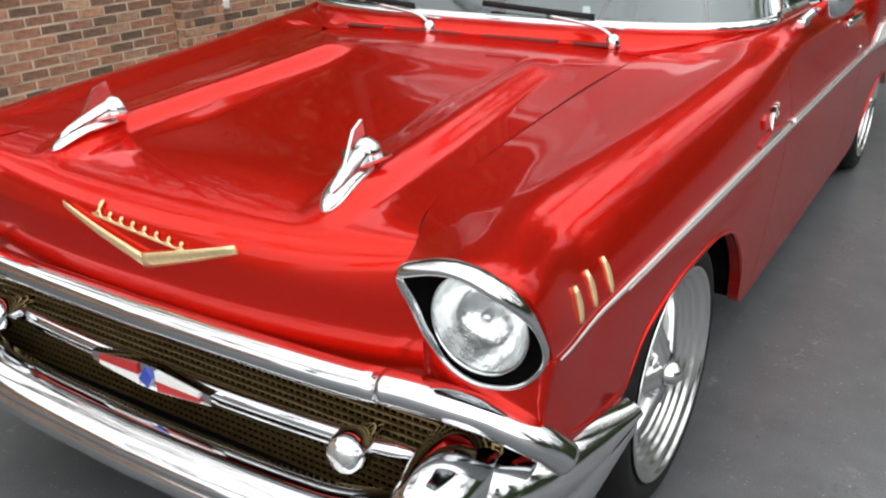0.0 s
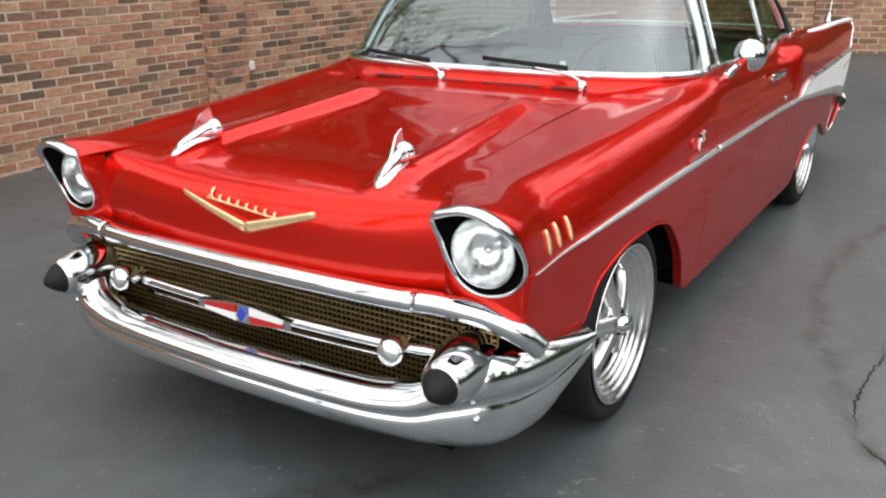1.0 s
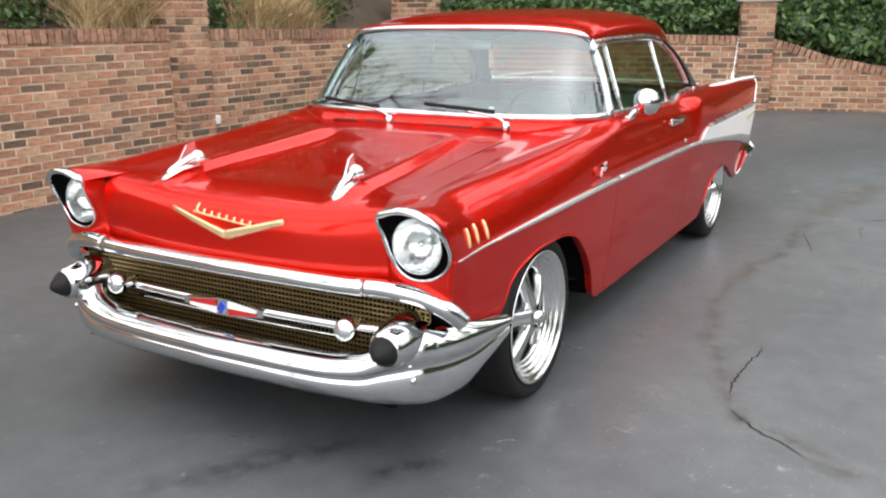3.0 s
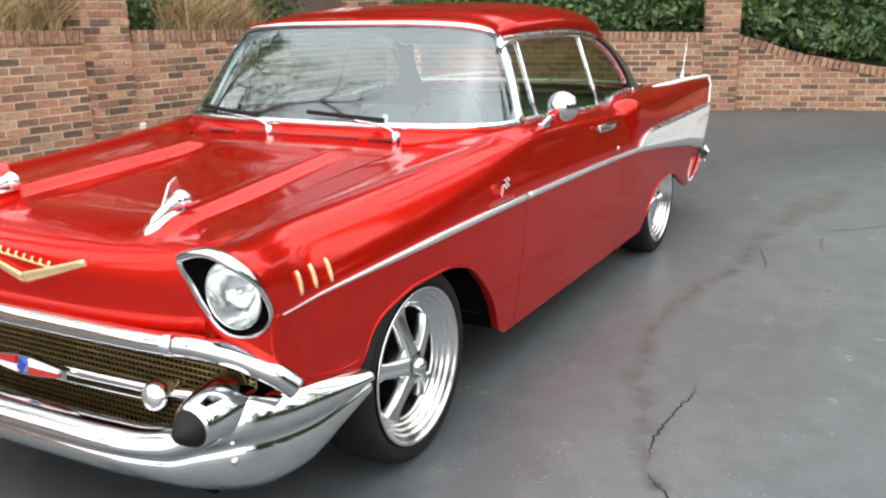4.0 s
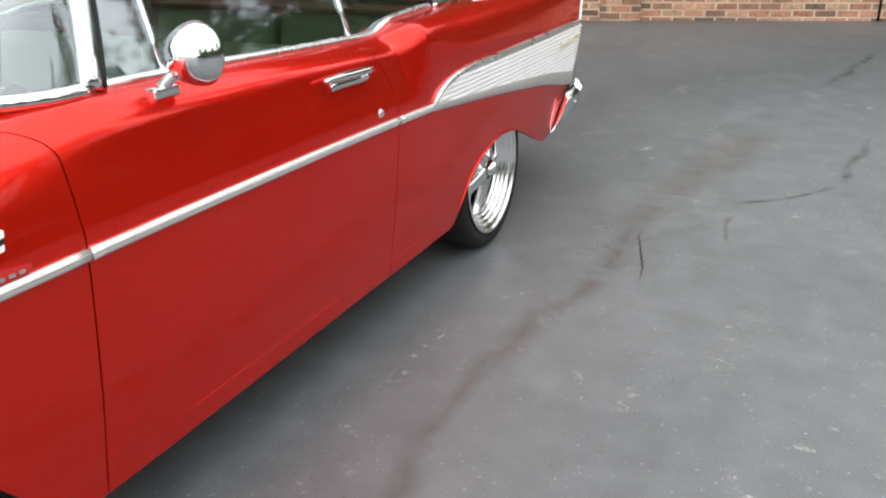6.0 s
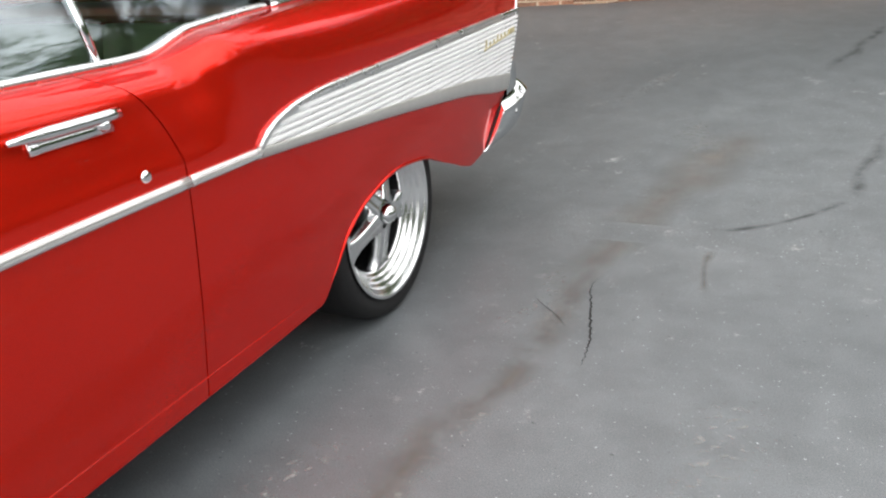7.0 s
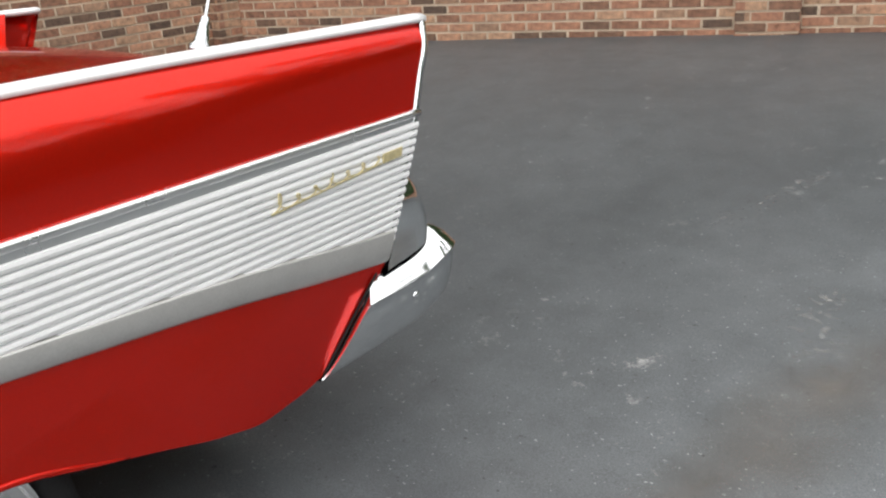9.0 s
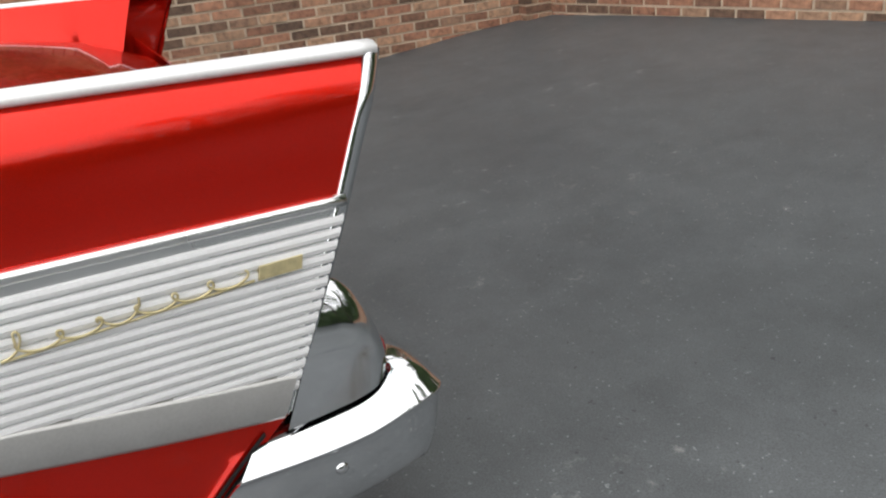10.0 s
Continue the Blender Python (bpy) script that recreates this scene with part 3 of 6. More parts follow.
def hood_point(u, v):
    """u from the lower nose to the cowl, v from -1 to 1 across."""
    a = abs(v)
    x = curve1(HEX, u) * v * 0.994
    k = a**2.4
    y = curve1(HCY, u) * (1 - k) + curve1(HEY, u) * k
    z = curve1(HCZ, u) * (1 - k) + curve1(HEZ, u) * k
    ridge = 0.400 - 0.055 * smooth01(0.3, 1.25, y)
    d = abs(abs(x) - ridge)
    w = smooth01(0.16, 0.30, y) * (1 - smooth01(1.12, 1.26, y))
    z += 0.026 * (1 - smooth01(0.008, 0.075, d)) * w
    z -= 0.014 * (1 - smooth01(0.24, 0.33, abs(x))) * smooth01(0.3, 0.55, y) * (1 - smooth01(1.0, 1.25, y))
    return Vector((x, y, z))


hood = sheet("hood", lambda u, v: hood_point(u, 2 * v - 1), 90, 88, PAINT, car, thick=0.006, flip=True)
for sgn in (1, -1):
    pts = [hood_point(u, sgn * 1.0) + Vector((sgn * 0.004, 0, -0.009)) for u in [0.26 + 0.74 * i / 40 for i in range(41)]]
    sweep("seam", pts, (0.007, 0.007), SEAM, car, sides=6)

# windshield and cowl
def ws_base(th):
    return Vector((0.815 * math.copysign(abs(math.sin(th))**0.7, th), 1.81 - 0.35 * abs(math.cos(th))**0.7, 1.005))


def ws_top(th):
    return Vector((0.66 * math.copysign(abs(math.sin(th))**0.62, th), 1.925 - 0.10 * abs(math.cos(th))**0.6, 1.315 + 0.080 * abs(math.cos(th))**0.5))


def ws_angle(v):
    return radians(89.5) * (2 * v - 1)


def ws_point(w, v):
    a, b = ws_base(ws_angle(v)), ws_top(ws_angle(v))
    p = a.lerp(b, w)
    bulge = 0.022 * math.sin(math.pi * w)
    return p + Vector((0.5 * bulge * math.sin(ws_angle(v)), -bulge * abs(math.cos(ws_angle(v))), 0.3 * bulge))


windshield = sheet("windshield", lambda u, v: ws_point(0.02 + 0.96 * u, v), 14, 64, GLASS, car, "clear curved windshield", flip=True)
windshield.visible_shadow = False
band_glass = sheet("shade_band", lambda u, v: ws_point(0.80 + 0.18 * u, 0.04 + 0.92 * v) + Vector((0, 0.006, -0.003)), 6, 64, SHADEBAND, windshield, "blue-tinted shade band along the top of the windshield", flip=True)
band_glass.visible_shadow = False
N = 72
loop = [ws_base(ws_angle(i / N)) for i in range(N + 1)]
sweep("windshield_moulding", [p + Vector((0, -0.004, 0.002)) for p in loop], (0.020, 0.017), CHROME, car, "bright chrome windshield moulding")
sweep("windshield_moulding", [ws_top(ws_angle(i / N)) + Vector((0, -0.004, 0.0)) for i in range(N + 1)], (0.014, 0.015), CHROME, car, "bright chrome windshield moulding")
for sgn in (1, -1):
    a, b = ws_base(radians(88) * sgn), ws_top(radians(88) * sgn)
    pts = [a.lerp(b, w) + Vector((sgn * 0.012 * math.sin(math.pi * w), 0, 0)) for w in [i / 16 for i in range(17)]]
    sweep("pillar", [p + Vector((0, 0.02, 0)) for p in pts], (0.026, 0.02), CHROME, car, "chrome-covered windshield pillar", up=(sgn, 0, 0.3))
    sweep("pillar_seal", [p + Vector((sgn * 0.001, 0.05, 0)) for p in pts], (0.008, 0.012), RUBBER, car, up=(sgn, 0, 0.3))


def cowl_point(u, v):
    a = ws_angle(v) * 0.985
    b = ws_base(a) + Vector((0, -0.006, -0.012))
    x = b.x
    yf = xi_y = 1.398
    if abs(x) > 0.55:
        # follow the inner edge of the fender
        lo, hi = 1.36, 1.70
        for _ in range(18):
            m = 0.5 * (lo + hi)
            if curve1(XI, m) < abs(x):
                lo = m
            else:
                hi = m
        xi_y = lo
    yf = max(yf, xi_y)
    zf = 0.957 - 0.012 * (min(abs(x), 0.556) / 0.556)**2.4 if abs(x) <= 0.555 else curve1(ZI, yf)
    f = Vector((x, yf, zf - 0.002))
    p = f.lerp(b, u)
    p.z -= 0.010 * math.sin(math.pi * u)
    return p


sheet("cowl_panel", cowl_point, 10, 70, PAINT, car, thick=0.005)
for x0, x1 in ((-0.48, -0.34), (-0.29, -0.04), (0.04, 0.29), (0.34, 0.48)):
    bevelled("cowl_slot", (x0, x1, 1.408, 1.436, 0.958, 0.9665), VINYL, car, r=0.003)

# roof
RW = [(1.82, 0.655), (2.10, 0.672), (2.60, 0.678), (3.00, 0.665), (3.30, 0.635), (3.60, 0.58)]
RE = [(1.82, 1.325), (2.10, 1.345), (2.60, 1.352), (3.00, 1.332), (3.25, 1.290), (3.42, 1.235), (3.60, 1.16)]
RC = [(1.80, 1.398), (1.95, 1.428), (2.30, 1.468), (2.65, 1.480), (3.00, 1.468), (3.30, 1.43), (3.60, 1.37)]


def roof_point(u, v):
    th = ws_angle(v)
    front = ws_top(th).y + 0.006
    back = 3.40 + 0.16 * abs(math.cos(th))**0.8
    y = front + (back - front) * u
    s = abs(math.sin(th))**0.62
    c = abs(math.cos(th))**0.62
    e, z = curve1(RE, y), curve1(RC, y)
    first = ws_top(th)
    p = Vector((math.copysign(curve1(RW, y) * s, th), y, e + (z - e) * c))
    k = 1 - smooth01(0, 0.12, u)
    return Vector((p.x * (1 - k) + first.x * k, y, p.z * (1 - k) + (first.z + 0.012) * k))


sheet("roof_panel", roof_point, 60, 64, PAINT, car, "smooth red painted roof", thick=0.012)
sheet("headliner", lambda u, v: roof_point(0.02 + 0.97 * u, 0.01 + 0.98 * v) * 1.0 - Vector((0, 0, 0.016)), 20, 24, HEADLINER, car)


def rg_base(th):
    return Vector((0.745 * math.copysign(abs(math.sin(th))**0.7, th), 3.742 + 0.28 * abs(math.cos(th))**1.35, 1.004))


rear_glass = sheet("rear_window", lambda u, v: roof_point(1, 0.02 + 0.96 * v).lerp(rg_base(ws_angle(0.02 + 0.96 * v)), u) + Vector((0, 0.028 * math.sin(math.pi * u), 0.020 * math.sin(math.pi * u))), 14, 50, REARGLASS, car, "wrap-around rear window glass", flip=True)
rear_glass.visible_shadow = False
sweep("rear_window_moulding", [rg_base(ws_angle(i / 60)) + Vector((0, 0, 0.003)) for i in range(61)], (0.018, 0.014), STEEL, car)
sweep("rear_window_moulding", [roof_point(1, i / 60) + Vector((0, 0.004, 0.0)) for i in range(61)], (0.010, 0.010), CHROME, car)

SIDETOP = [(1.86, 1.290), (1.95, 1.312), (2.20, 1.325), (2.70, 1.325), (3.00, 1.302), (3.20, 1.250), (3.34, 1.170), (3.42, 1.080), (3.455, 1.012)]


def window_point(y, k):
    zb, zt = curve1(ZI, y) + 0.006, curve1(SIDETOP, y)
    z = zb + (zt - zb) * k
    return Vector((curve1(XI, y) - 0.012 - 0.115 * max(0, (z - 1.0)) / 0.33, y, z))


VENT0, VENT1, BL0, BL1 = 2.02, 2.04, 2.82, 2.81
for sgn in (1, -1):
    def vent(u, v, sgn=sgn):
        yb = VENT0 + (VENT1 - VENT0) * v
        y = 1.85 + (yb - 1.85) * u
        return mirror(sgn, window_point(y, v))

    def main(u, v, sgn=sgn):
        ya, yb = VENT0 + (VENT1 - VENT0) * v, BL0 + (BL1 - BL0) * v
        return mirror(sgn, window_point(ya + (yb - ya) * u, v))

    def rear(u, v, sgn=sgn):
        ya, yb = BL0 + (BL1 - BL0) * v, 3.45
        return mirror(sgn, window_point(ya + (yb - ya) * u, v))
    for nm, f in (("vent_window", vent), ("door_window", main), ("quarter_window", rear)):
        g = sheet(nm, f, 16, 8, SIDEGLASS, car, flip=sgn < 0)
        g.visible_shadow = False
    sweep("vent_post", [mirror(sgn, window_point(VENT0 + (VENT1 - VENT0) * k, k) + Vector((0.003, 0, 0))) for k in (0, 0.25, 0.5, 0.75, 1)], (0.008, 0.008), CHROME, car, up=(sgn, 0, 0))
    sweep("window_post", [mirror(sgn, window_point(BL0 + (BL1 - BL0) * k, k) + Vector((0.003, 0, 0))) for k in (0, 0.25, 0.5, 0.75, 1)], (0.010, 0.008), CHROME, car, up=(sgn, 0, 0))
    sweep("vent_frame", [mirror(sgn, window_point(1.855 + 0.02 * k, k) + Vector((0.002, 0, 0))) for k in (0, 0.25, 0.5, 0.75, 1)], (0.007, 0.008), CHROME, car, up=(sgn, 0, 0))
    belt = [1.83 + (3.46 - 1.83) * i / 60 for i in range(61)]
    sweep("belt_moulding", [mirror(sgn, window_point(y, 0) + Vector((0.010, 0, -0.002))) for y in belt], (0.013, 0.011), STEEL, car, "polished belt moulding under the side windows", up=(0, 0, 1))
    top = [1.86 + (3.455 - 1.86) * (i / 60) for i in range(61)]
    sweep("window_frame", [mirror(sgn, window_point(y, 1.0) + Vector((0.004, 0, 0.004))) for y in top], (0.010, 0.010), CHROME, car, "polished side window frame", up=(sgn, 0, 0.2))
    drip = [1.90 + (3.36 - 1.90) * i / 50 for i in range(51)]
    sweep("drip_rail", [Vector((sgn * (curve1(RW, y) + 0.005), y, curve1(RE, y) - 0.004)) for y in drip], (0.008, 0.006), STEEL, car, up=(0, 0, 1))

    def pillar(u, v, sgn=sgn):
        a = spline([(0.772, 3.45, 1.008), (0.735, 3.43, 1.12), (0.690, 3.32, 1.23), (0.655, 3.16, 1.308)], 21)[round(v * 20)]
        b = spline([(0.742, 3.735, 1.006), (0.702, 3.59, 1.10), (0.655, 3.49, 1.18), (0.610, 3.40, 1.245)], 21)[round(v * 20)]
        p = a.lerp(b, u)
        p.x += 0.018 * math.sin(math.pi * u)
        return mirror(sgn, p)
    sheet("rear_pillar", pillar, 12, 20, PILLAR, car, "polished stainless rear roof pillar", thick=0.006, flip=sgn > 0)
    sweep("pillar_seal", [mirror(sgn, Vector((p.x + 0.004, p.y - 0.008, p.z))) for p in spline([(0.772, 3.45, 1.012), (0.735, 3.425, 1.12), (0.692, 3.315, 1.225), (0.66, 3.18, 1.30)], 20)], (0.009, 0.012), RUBBER, car, up=(sgn, 0, 0.2))
    sweep("pillar_base_moulding", [mirror(sgn, Vector((0.776 - 0.03 * k + 0.012, 3.44 + 0.30 * k, 1.012))) for k in [i / 10 for i in range(11)]], (0.009, 0.008), CHROME, car)

# trunk lid, package shelf and tail


def deck_point(u, v):
    a = abs(2 * v - 1)
    y = 3.78 + 1.18 * u
    xin = curve1(XI, y) - 0.012
    zc = curve1([(3.75, 1.004), (4.10, 0.998), (4.50, 0.970), (4.80, 0.925), (4.96, 0.875)], y)
    dip = 0.055 * smooth01(3.9, 4.5, y)
    if a < 0.84:
        z = zc - (0.02 + dip) * (a / 0.84)**3
    else:
        k = (a - 0.84) / 0.16
        z = (zc - 0.02 - dip) * (1 - k**2.2) + (curve1(ZI, y) - 0.002) * k**2.2
    return Vector((xin * (2 * v - 1), tail_y(y, z) if y > 4.8 else y, z))


sheet("trunk_lid", deck_point, 40, 50, PAINT, car, "red painted trunk lid between tail fins", thick=0.006)


def tail_panel(u, v):
    x = -0.83 + 1.66 * u
    z = 0.40 + 0.475 * v
    return Vector((x, 4.94 + 0.05 * math.sin(math.pi * v) - 0.10 * (1 - v) - 0.08 * abs(x / 0.83)**4 * (1 - v), z))


sheet("tail_panel", tail_panel, 24, 12, PAINT, car, thick=0.005)
for sgn in (1, -1):
    # fin trim: chrome strip on the crest and round the tail edge
    ys = [3.70 + (5.085 - 3.70) * i / 50 for i in range(51)]
    sweep("fin_moulding", [Vector((sgn * (0.5 * (curve1(XC, y) + curve1(XI, y)) + 0.002), y, curve1(ZC, y) + 0.004)) for y in ys], (0.027, 0.011), SATIN, car, "bright moulding along the tail fin crest", up=(0, 0, 1), taper=lambda k: min(1, 0.35 + 9 * k))

    def fin_edge(u, v, sgn=sgn):
        """A flat chrome strip that caps the fin's back edge."""
        z = 0.50 + 0.485 * u
        dy, out = ((-0.018, 0.0005), (-0.016, 0.006), (-0.008, 0.0065), (0.002, 0.002), (0.008, -0.006), (0.010, -0.018))[round(v * 5)]
        p = flank(5.085, min(z, 0.93), 0.0)
        x = p.x - max(0, z - 0.93) * 0.42
        return Vector((sgn * (x + out), tail_y(5.085, z) + dy, z))
    sheet("fin_edge", fin_edge, 30, 5, CHROME, car, "chrome edge moulding at the back of the fin", flip=sgn < 0)

    def fin_back(u, v, sgn=sgn):
        z = 0.47 + 0.505 * v
        p = flank(5.085, z, -0.012) if z < 0.93 else Vector((0.86 - 0.3 * (z - 0.93), tail_y(5.085, z), z))
        return Vector((sgn * (p.x * (1 - u) + (0.80 if z < 0.86 else 0.835) * u), p.y + 0.002, z))
    sheet("fin_back", fin_back, 4, 24, CHROME, car, flip=sgn > 0)

# flank trim
DT = [(3.10, 0.738), (3.13, 0.765), (3.18, 0.787), (3.27, 0.806), (3.43, 0.816), (3.83, 0.814), (4.40, 0.810), (5.09, 0.800)]
DB = [(3.08, 0.728), (3.41, 0.700), (3.80, 0.664), (4.45, 0.594), (5.09, 0.522)]
for sgn in (1, -1):
    ys = [0.155 + (gap_front(0.3) - 0.004 - 0.155) * i / 40 for i in range(41)]
    for a, b in ((0.155, gap_front(0.3) - 0.004), (gap_front(0.3) + 0.004, gap_rear(0.3) - 0.004), (gap_rear(0.3) + 0.004, 3.10)):
        ys = [a + (b - a) * i / 40 for i in range(41)]
        sweep("side_moulding", [mirror(sgn, flank(y, curve1(ZT, y), 0.004)) for y in ys], (0.013, 0.010), TRIM, car, "long bright stainless side moulding", up=(sgn, 0, 0), sides=10,
              taper=(lambda k: 0.15 + 0.85 * min(1, k * 2.0)) if a < 0.2 else None)
    for a, b in ((0.42, gap_front(0.3) - 0.006), (gap_front(0.3) + 0.006, gap_rear(0.3) - 0.006), (gap_rear(0.3) + 0.006, 3.08)):
        ys = [a + (b - a) * i / 40 for i in range(41)]
        sweep("moulding_groove", [mirror(sgn, flank(y, curve1(ZT, y) + 0.003, 0.0125)) for y in ys], (0.0028, 0.0022), BAND, car, sides=6, up=(sgn, 0, 0))
    ys = [3.10 + (5.08 - 3.10) * i / 60 for i in range(61)]

    def band(u, v, sgn=sgn):
        """Flat brushed strip under the insert, widening toward the tail."""
        y = 3.085 + (5.075 - 3.085) * u
        half = 0.013 + 0.021 * smooth01(0.0, 1.0, u)
        k, out = ((-1.0, 0.001), (-0.94, 0.009), (-0.75, 0.0125), (0.0, 0.0135), (0.8, 0.0125), (0.95, 0.010), (1.0, 0.003))[round(v * 6)]
        z = curve1(DB, y) + 0.006 * u + half * k
        return mirror(sgn, flank(y, z, out))
    sheet("lower_moulding", band, 60, 6, BAND, car, "flat brushed moulding widening toward the tail", flip=sgn < 0)
    sweep("side_moulding", [mirror(sgn, flank(y, curve1(DT, y), 0.004)) for y in ys], (0.009, 0.010), STEEL, car, "long bright stainless side moulding", up=(sgn, 0, 0), sides=10)

    def insert(u, v, sgn=sgn):
        y = 3.11 + (5.085 - 3.11) * u
        return mirror(sgn, flank(y, curve1(DB, y) + (curve1(DT, y) - curve1(DB, y)) * v, 0.0035))
    ins = sheet("side_insert", insert, 70, 8, STEEL, car, "silver ribbed aluminium flank insert", flip=sgn < 0)
    def crest_line(y):
        return 0.8155 - 0.009 * (y - 3.43)
    for r in range(17):
        def rib_z(y, r=r):
            return crest_line(y) - 0.033 - r * 0.0165
        ok = [y for y in [3.11 + 0.005 * i for i in range(393)] if rib_z(y) > curve1(DB, y) - 0.004 and rib_z(y) + 0.0135 < curve1(DT, y) - 0.008]
        if not ok or 5.07 - ok[0] < 0.15:
            continue
        y0 = ok[0]
        n = max(8, int((5.083 - y0) / 0.05))
        verts, faces = [], []
        for i in range(n + 1):
            y = y0 + (5.083 - y0) * i / n
            for dz, o in ((0, 0.0040), (0.0010, 0.0085), (0.0065, 0.0100), (0.0122, 0.0085), (0.0132, 0.0040)):
                verts.append(mirror(sgn, flank(y, rib_z(y) + dz, o if i else 0.0038)))
        for i in range(n):
            for j in range(4):
                q = [i * 5 + j, (i + 1) * 5 + j, (i + 1) * 5 + j + 1, i * 5 + j + 1]
                faces.append(q if sgn > 0 else q[::-1])
        link_mesh("rib", verts, faces, SATIN, ins, smooth=False)


# ---- front of the car ----
NOSE_LOW = [(0.650, 0.146, 0.845), (0.650, 0.146, 0.76), (0.646, 0.149, 0.66), (0.646, 0.155, 0.59), (0.74, 0.150, 0.585), (0.82, 0.150, 0.565), (0.868, 0.165, 0.525), (0.882, 0.145, 0.625), (0.899, 0.136, 0.722)]
NOSE_RIM = [(0.668, 0.848), (0.677, 0.79), (0.681, 0.725), (0.700, 0.682), (0.75, 0.652), (0.81, 0.652), (0.857, 0.672), (0.887, 0.705), (0.897, 0.735)]


def face_point(u, v, sgn):
    """Red face round and under the lamp, from the hood's corner to the flank."""
    a = spline(NOSE_LOW, 41)[round(u * 40)]
    r = spline([(x, bezel_y(z) + 0.02 * smooth01(0.83, 0.90, x) + 0.003, z) for x, z in NOSE_RIM], 41)[round(u * 40)]
    p = a.lerp(r, v)
    p.y -= 0.010 * math.sin(math.pi * v) * smooth01(0.3, 0.5, u) * (1 - smooth01(0.7, 0.9, u))
    return mirror(sgn, p)


BEZEL = [(0.672, 0.848), (0.712, 0.872), (0.775, 0.884), (0.84, 0.868), (0.886, 0.815), (0.893, 0.735), (0.855, 0.672), (0.778, 0.648), (0.716, 0.668), (0.684, 0.725), (0.680, 0.790)]


def bezel_y(z):
    return 0.128 - 0.075 * smooth01(0.65, 0.885, z)


for sgn in (1, -1):
    sheet("fender_nose", lambda u, v, sgn=sgn: face_point(u, v, sgn), 40, 12, PAINT, car, thick=0.004, flip=sgn < 0)
    rim = [Vector((sgn * p.x, bezel_y(p.z) + 0.02 * smooth01(0.83, 0.90, p.x), p.z)) for p in spline([(x, 0, z) for x, z in BEZEL], 64, closed=True)]
    lamp = sweep("headlight", rim, (0.0062, 0.011), CHROME, car, "hooded chrome headlight with clear lens", closed=True, up=(0, 1, 0), sides=10,
                 taper=lambda k: 0.80 + 1.2 * smooth01(0.0, 0.05, k) * (1 - smooth01(0.28, 0.42, k)))
    c = Vector((sgn * 0.772, 0.13, 0.757))

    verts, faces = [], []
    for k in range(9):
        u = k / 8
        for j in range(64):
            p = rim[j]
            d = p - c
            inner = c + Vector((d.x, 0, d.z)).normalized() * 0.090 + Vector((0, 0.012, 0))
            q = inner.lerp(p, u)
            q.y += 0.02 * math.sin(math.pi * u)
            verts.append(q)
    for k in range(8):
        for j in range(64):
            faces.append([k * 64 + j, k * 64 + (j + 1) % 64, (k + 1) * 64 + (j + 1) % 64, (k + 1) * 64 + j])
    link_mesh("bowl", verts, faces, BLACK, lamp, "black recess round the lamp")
    sweep("fender_corner", [mirror(sgn, p + Vector((-0.0085, 0.0085, 0))) for p in spline(EDGE[:3], 20)], (0.0115, 0.0115), PAINT, car, sides=12, up=(sgn, 0, 0))
    lathe("retaining_ring", [(0.0905, 0.02), (0.0915, -0.002), (0.090, -0.006), (0.0875, -0.006), (0.0865, 0.0)], c, (0, 1, 0), CHROME, lamp, seg=40)
    lathe("reflector", [(0.086, 0.0), (0.078, 0.028), (0.060, 0.052), (0.035, 0.067), (0.012, 0.074), (0.0, 0.075)], c, (0, 1, 0), FROST, lamp, seg=32)
    lathe("bulb_shield", [(0.012, 0.06), (0.014, 0.03), (0.010, 0.018), (0.0, 0.016)], c, (0, 1, 0), STEEL, lamp, seg=16)
    lens = lathe("lens", [(0.0, -0.0255), (0.02, -0.025), (0.05, -0.020), (0.075, -0.010), (0.086, 0.0)], c, (0, 1, 0), LENS, lamp, "fluted clear glass lens", seg=40)
    lens.visible_shadow = False
    # three gold chevrons behind the lamp
    for i in range(3):
        y = 0.238 + 0.066 * i
        pts = [mirror(sgn, flank(y + 0.004 * math.sin(3 * k), 0.742 + 0.062 * k, 0.002)) for k in [j / 6 for j in range(7)]]
        sweep("gold_chevron", pts, (0.0075, 0.006), GOLD, car, "gold fender chevron", up=(sgn, 0, 0), taper=lambda k: 0.6 + 0.4 * math.sin(math.pi * k))

# grille
bm = bmesh.new()
box(bm, -0.86, 0.86, 0.20, 0.23, 0.30, 0.66)
grille = part("grille", bm, BLACK, car, "dark grille cavity with bronze mesh")
bm = bmesh.new()
for i in range(18):
    z = 0.272 + i * 0.0175
    box(bm, -0.80, 0.80, 0.149, 0.156, z, z + 0.005)
for i in range(96):
    x = -0.80 + i * 1.6 / 95
    box(bm, x, x + 0.0024, 0.154, 0.158, 0.27, 0.585)
part("grille_mesh", bm, MESHGOLD, grille, "bronze woven grille mesh")


def top_bar_path(k):
    a = abs(k)
    x = curve1([(0, 0), (0.62, 0.60), (0.80, 0.775), (0.92, 0.868), (1.0, 0.905)], a)
    y = curve1([(0, 0.070), (0.45, 0.078), (0.70, 0.095), (0.85, 0.125), (1.0, 0.185)], a)
    z = curve1([(0, 0.604), (0.55, 0.606), (0.68, 0.612), (0.80, 0.600), (0.92, 0.556), (1.0, 0.512)], a)
    return Vector((math.copysign(x, k), y, z))


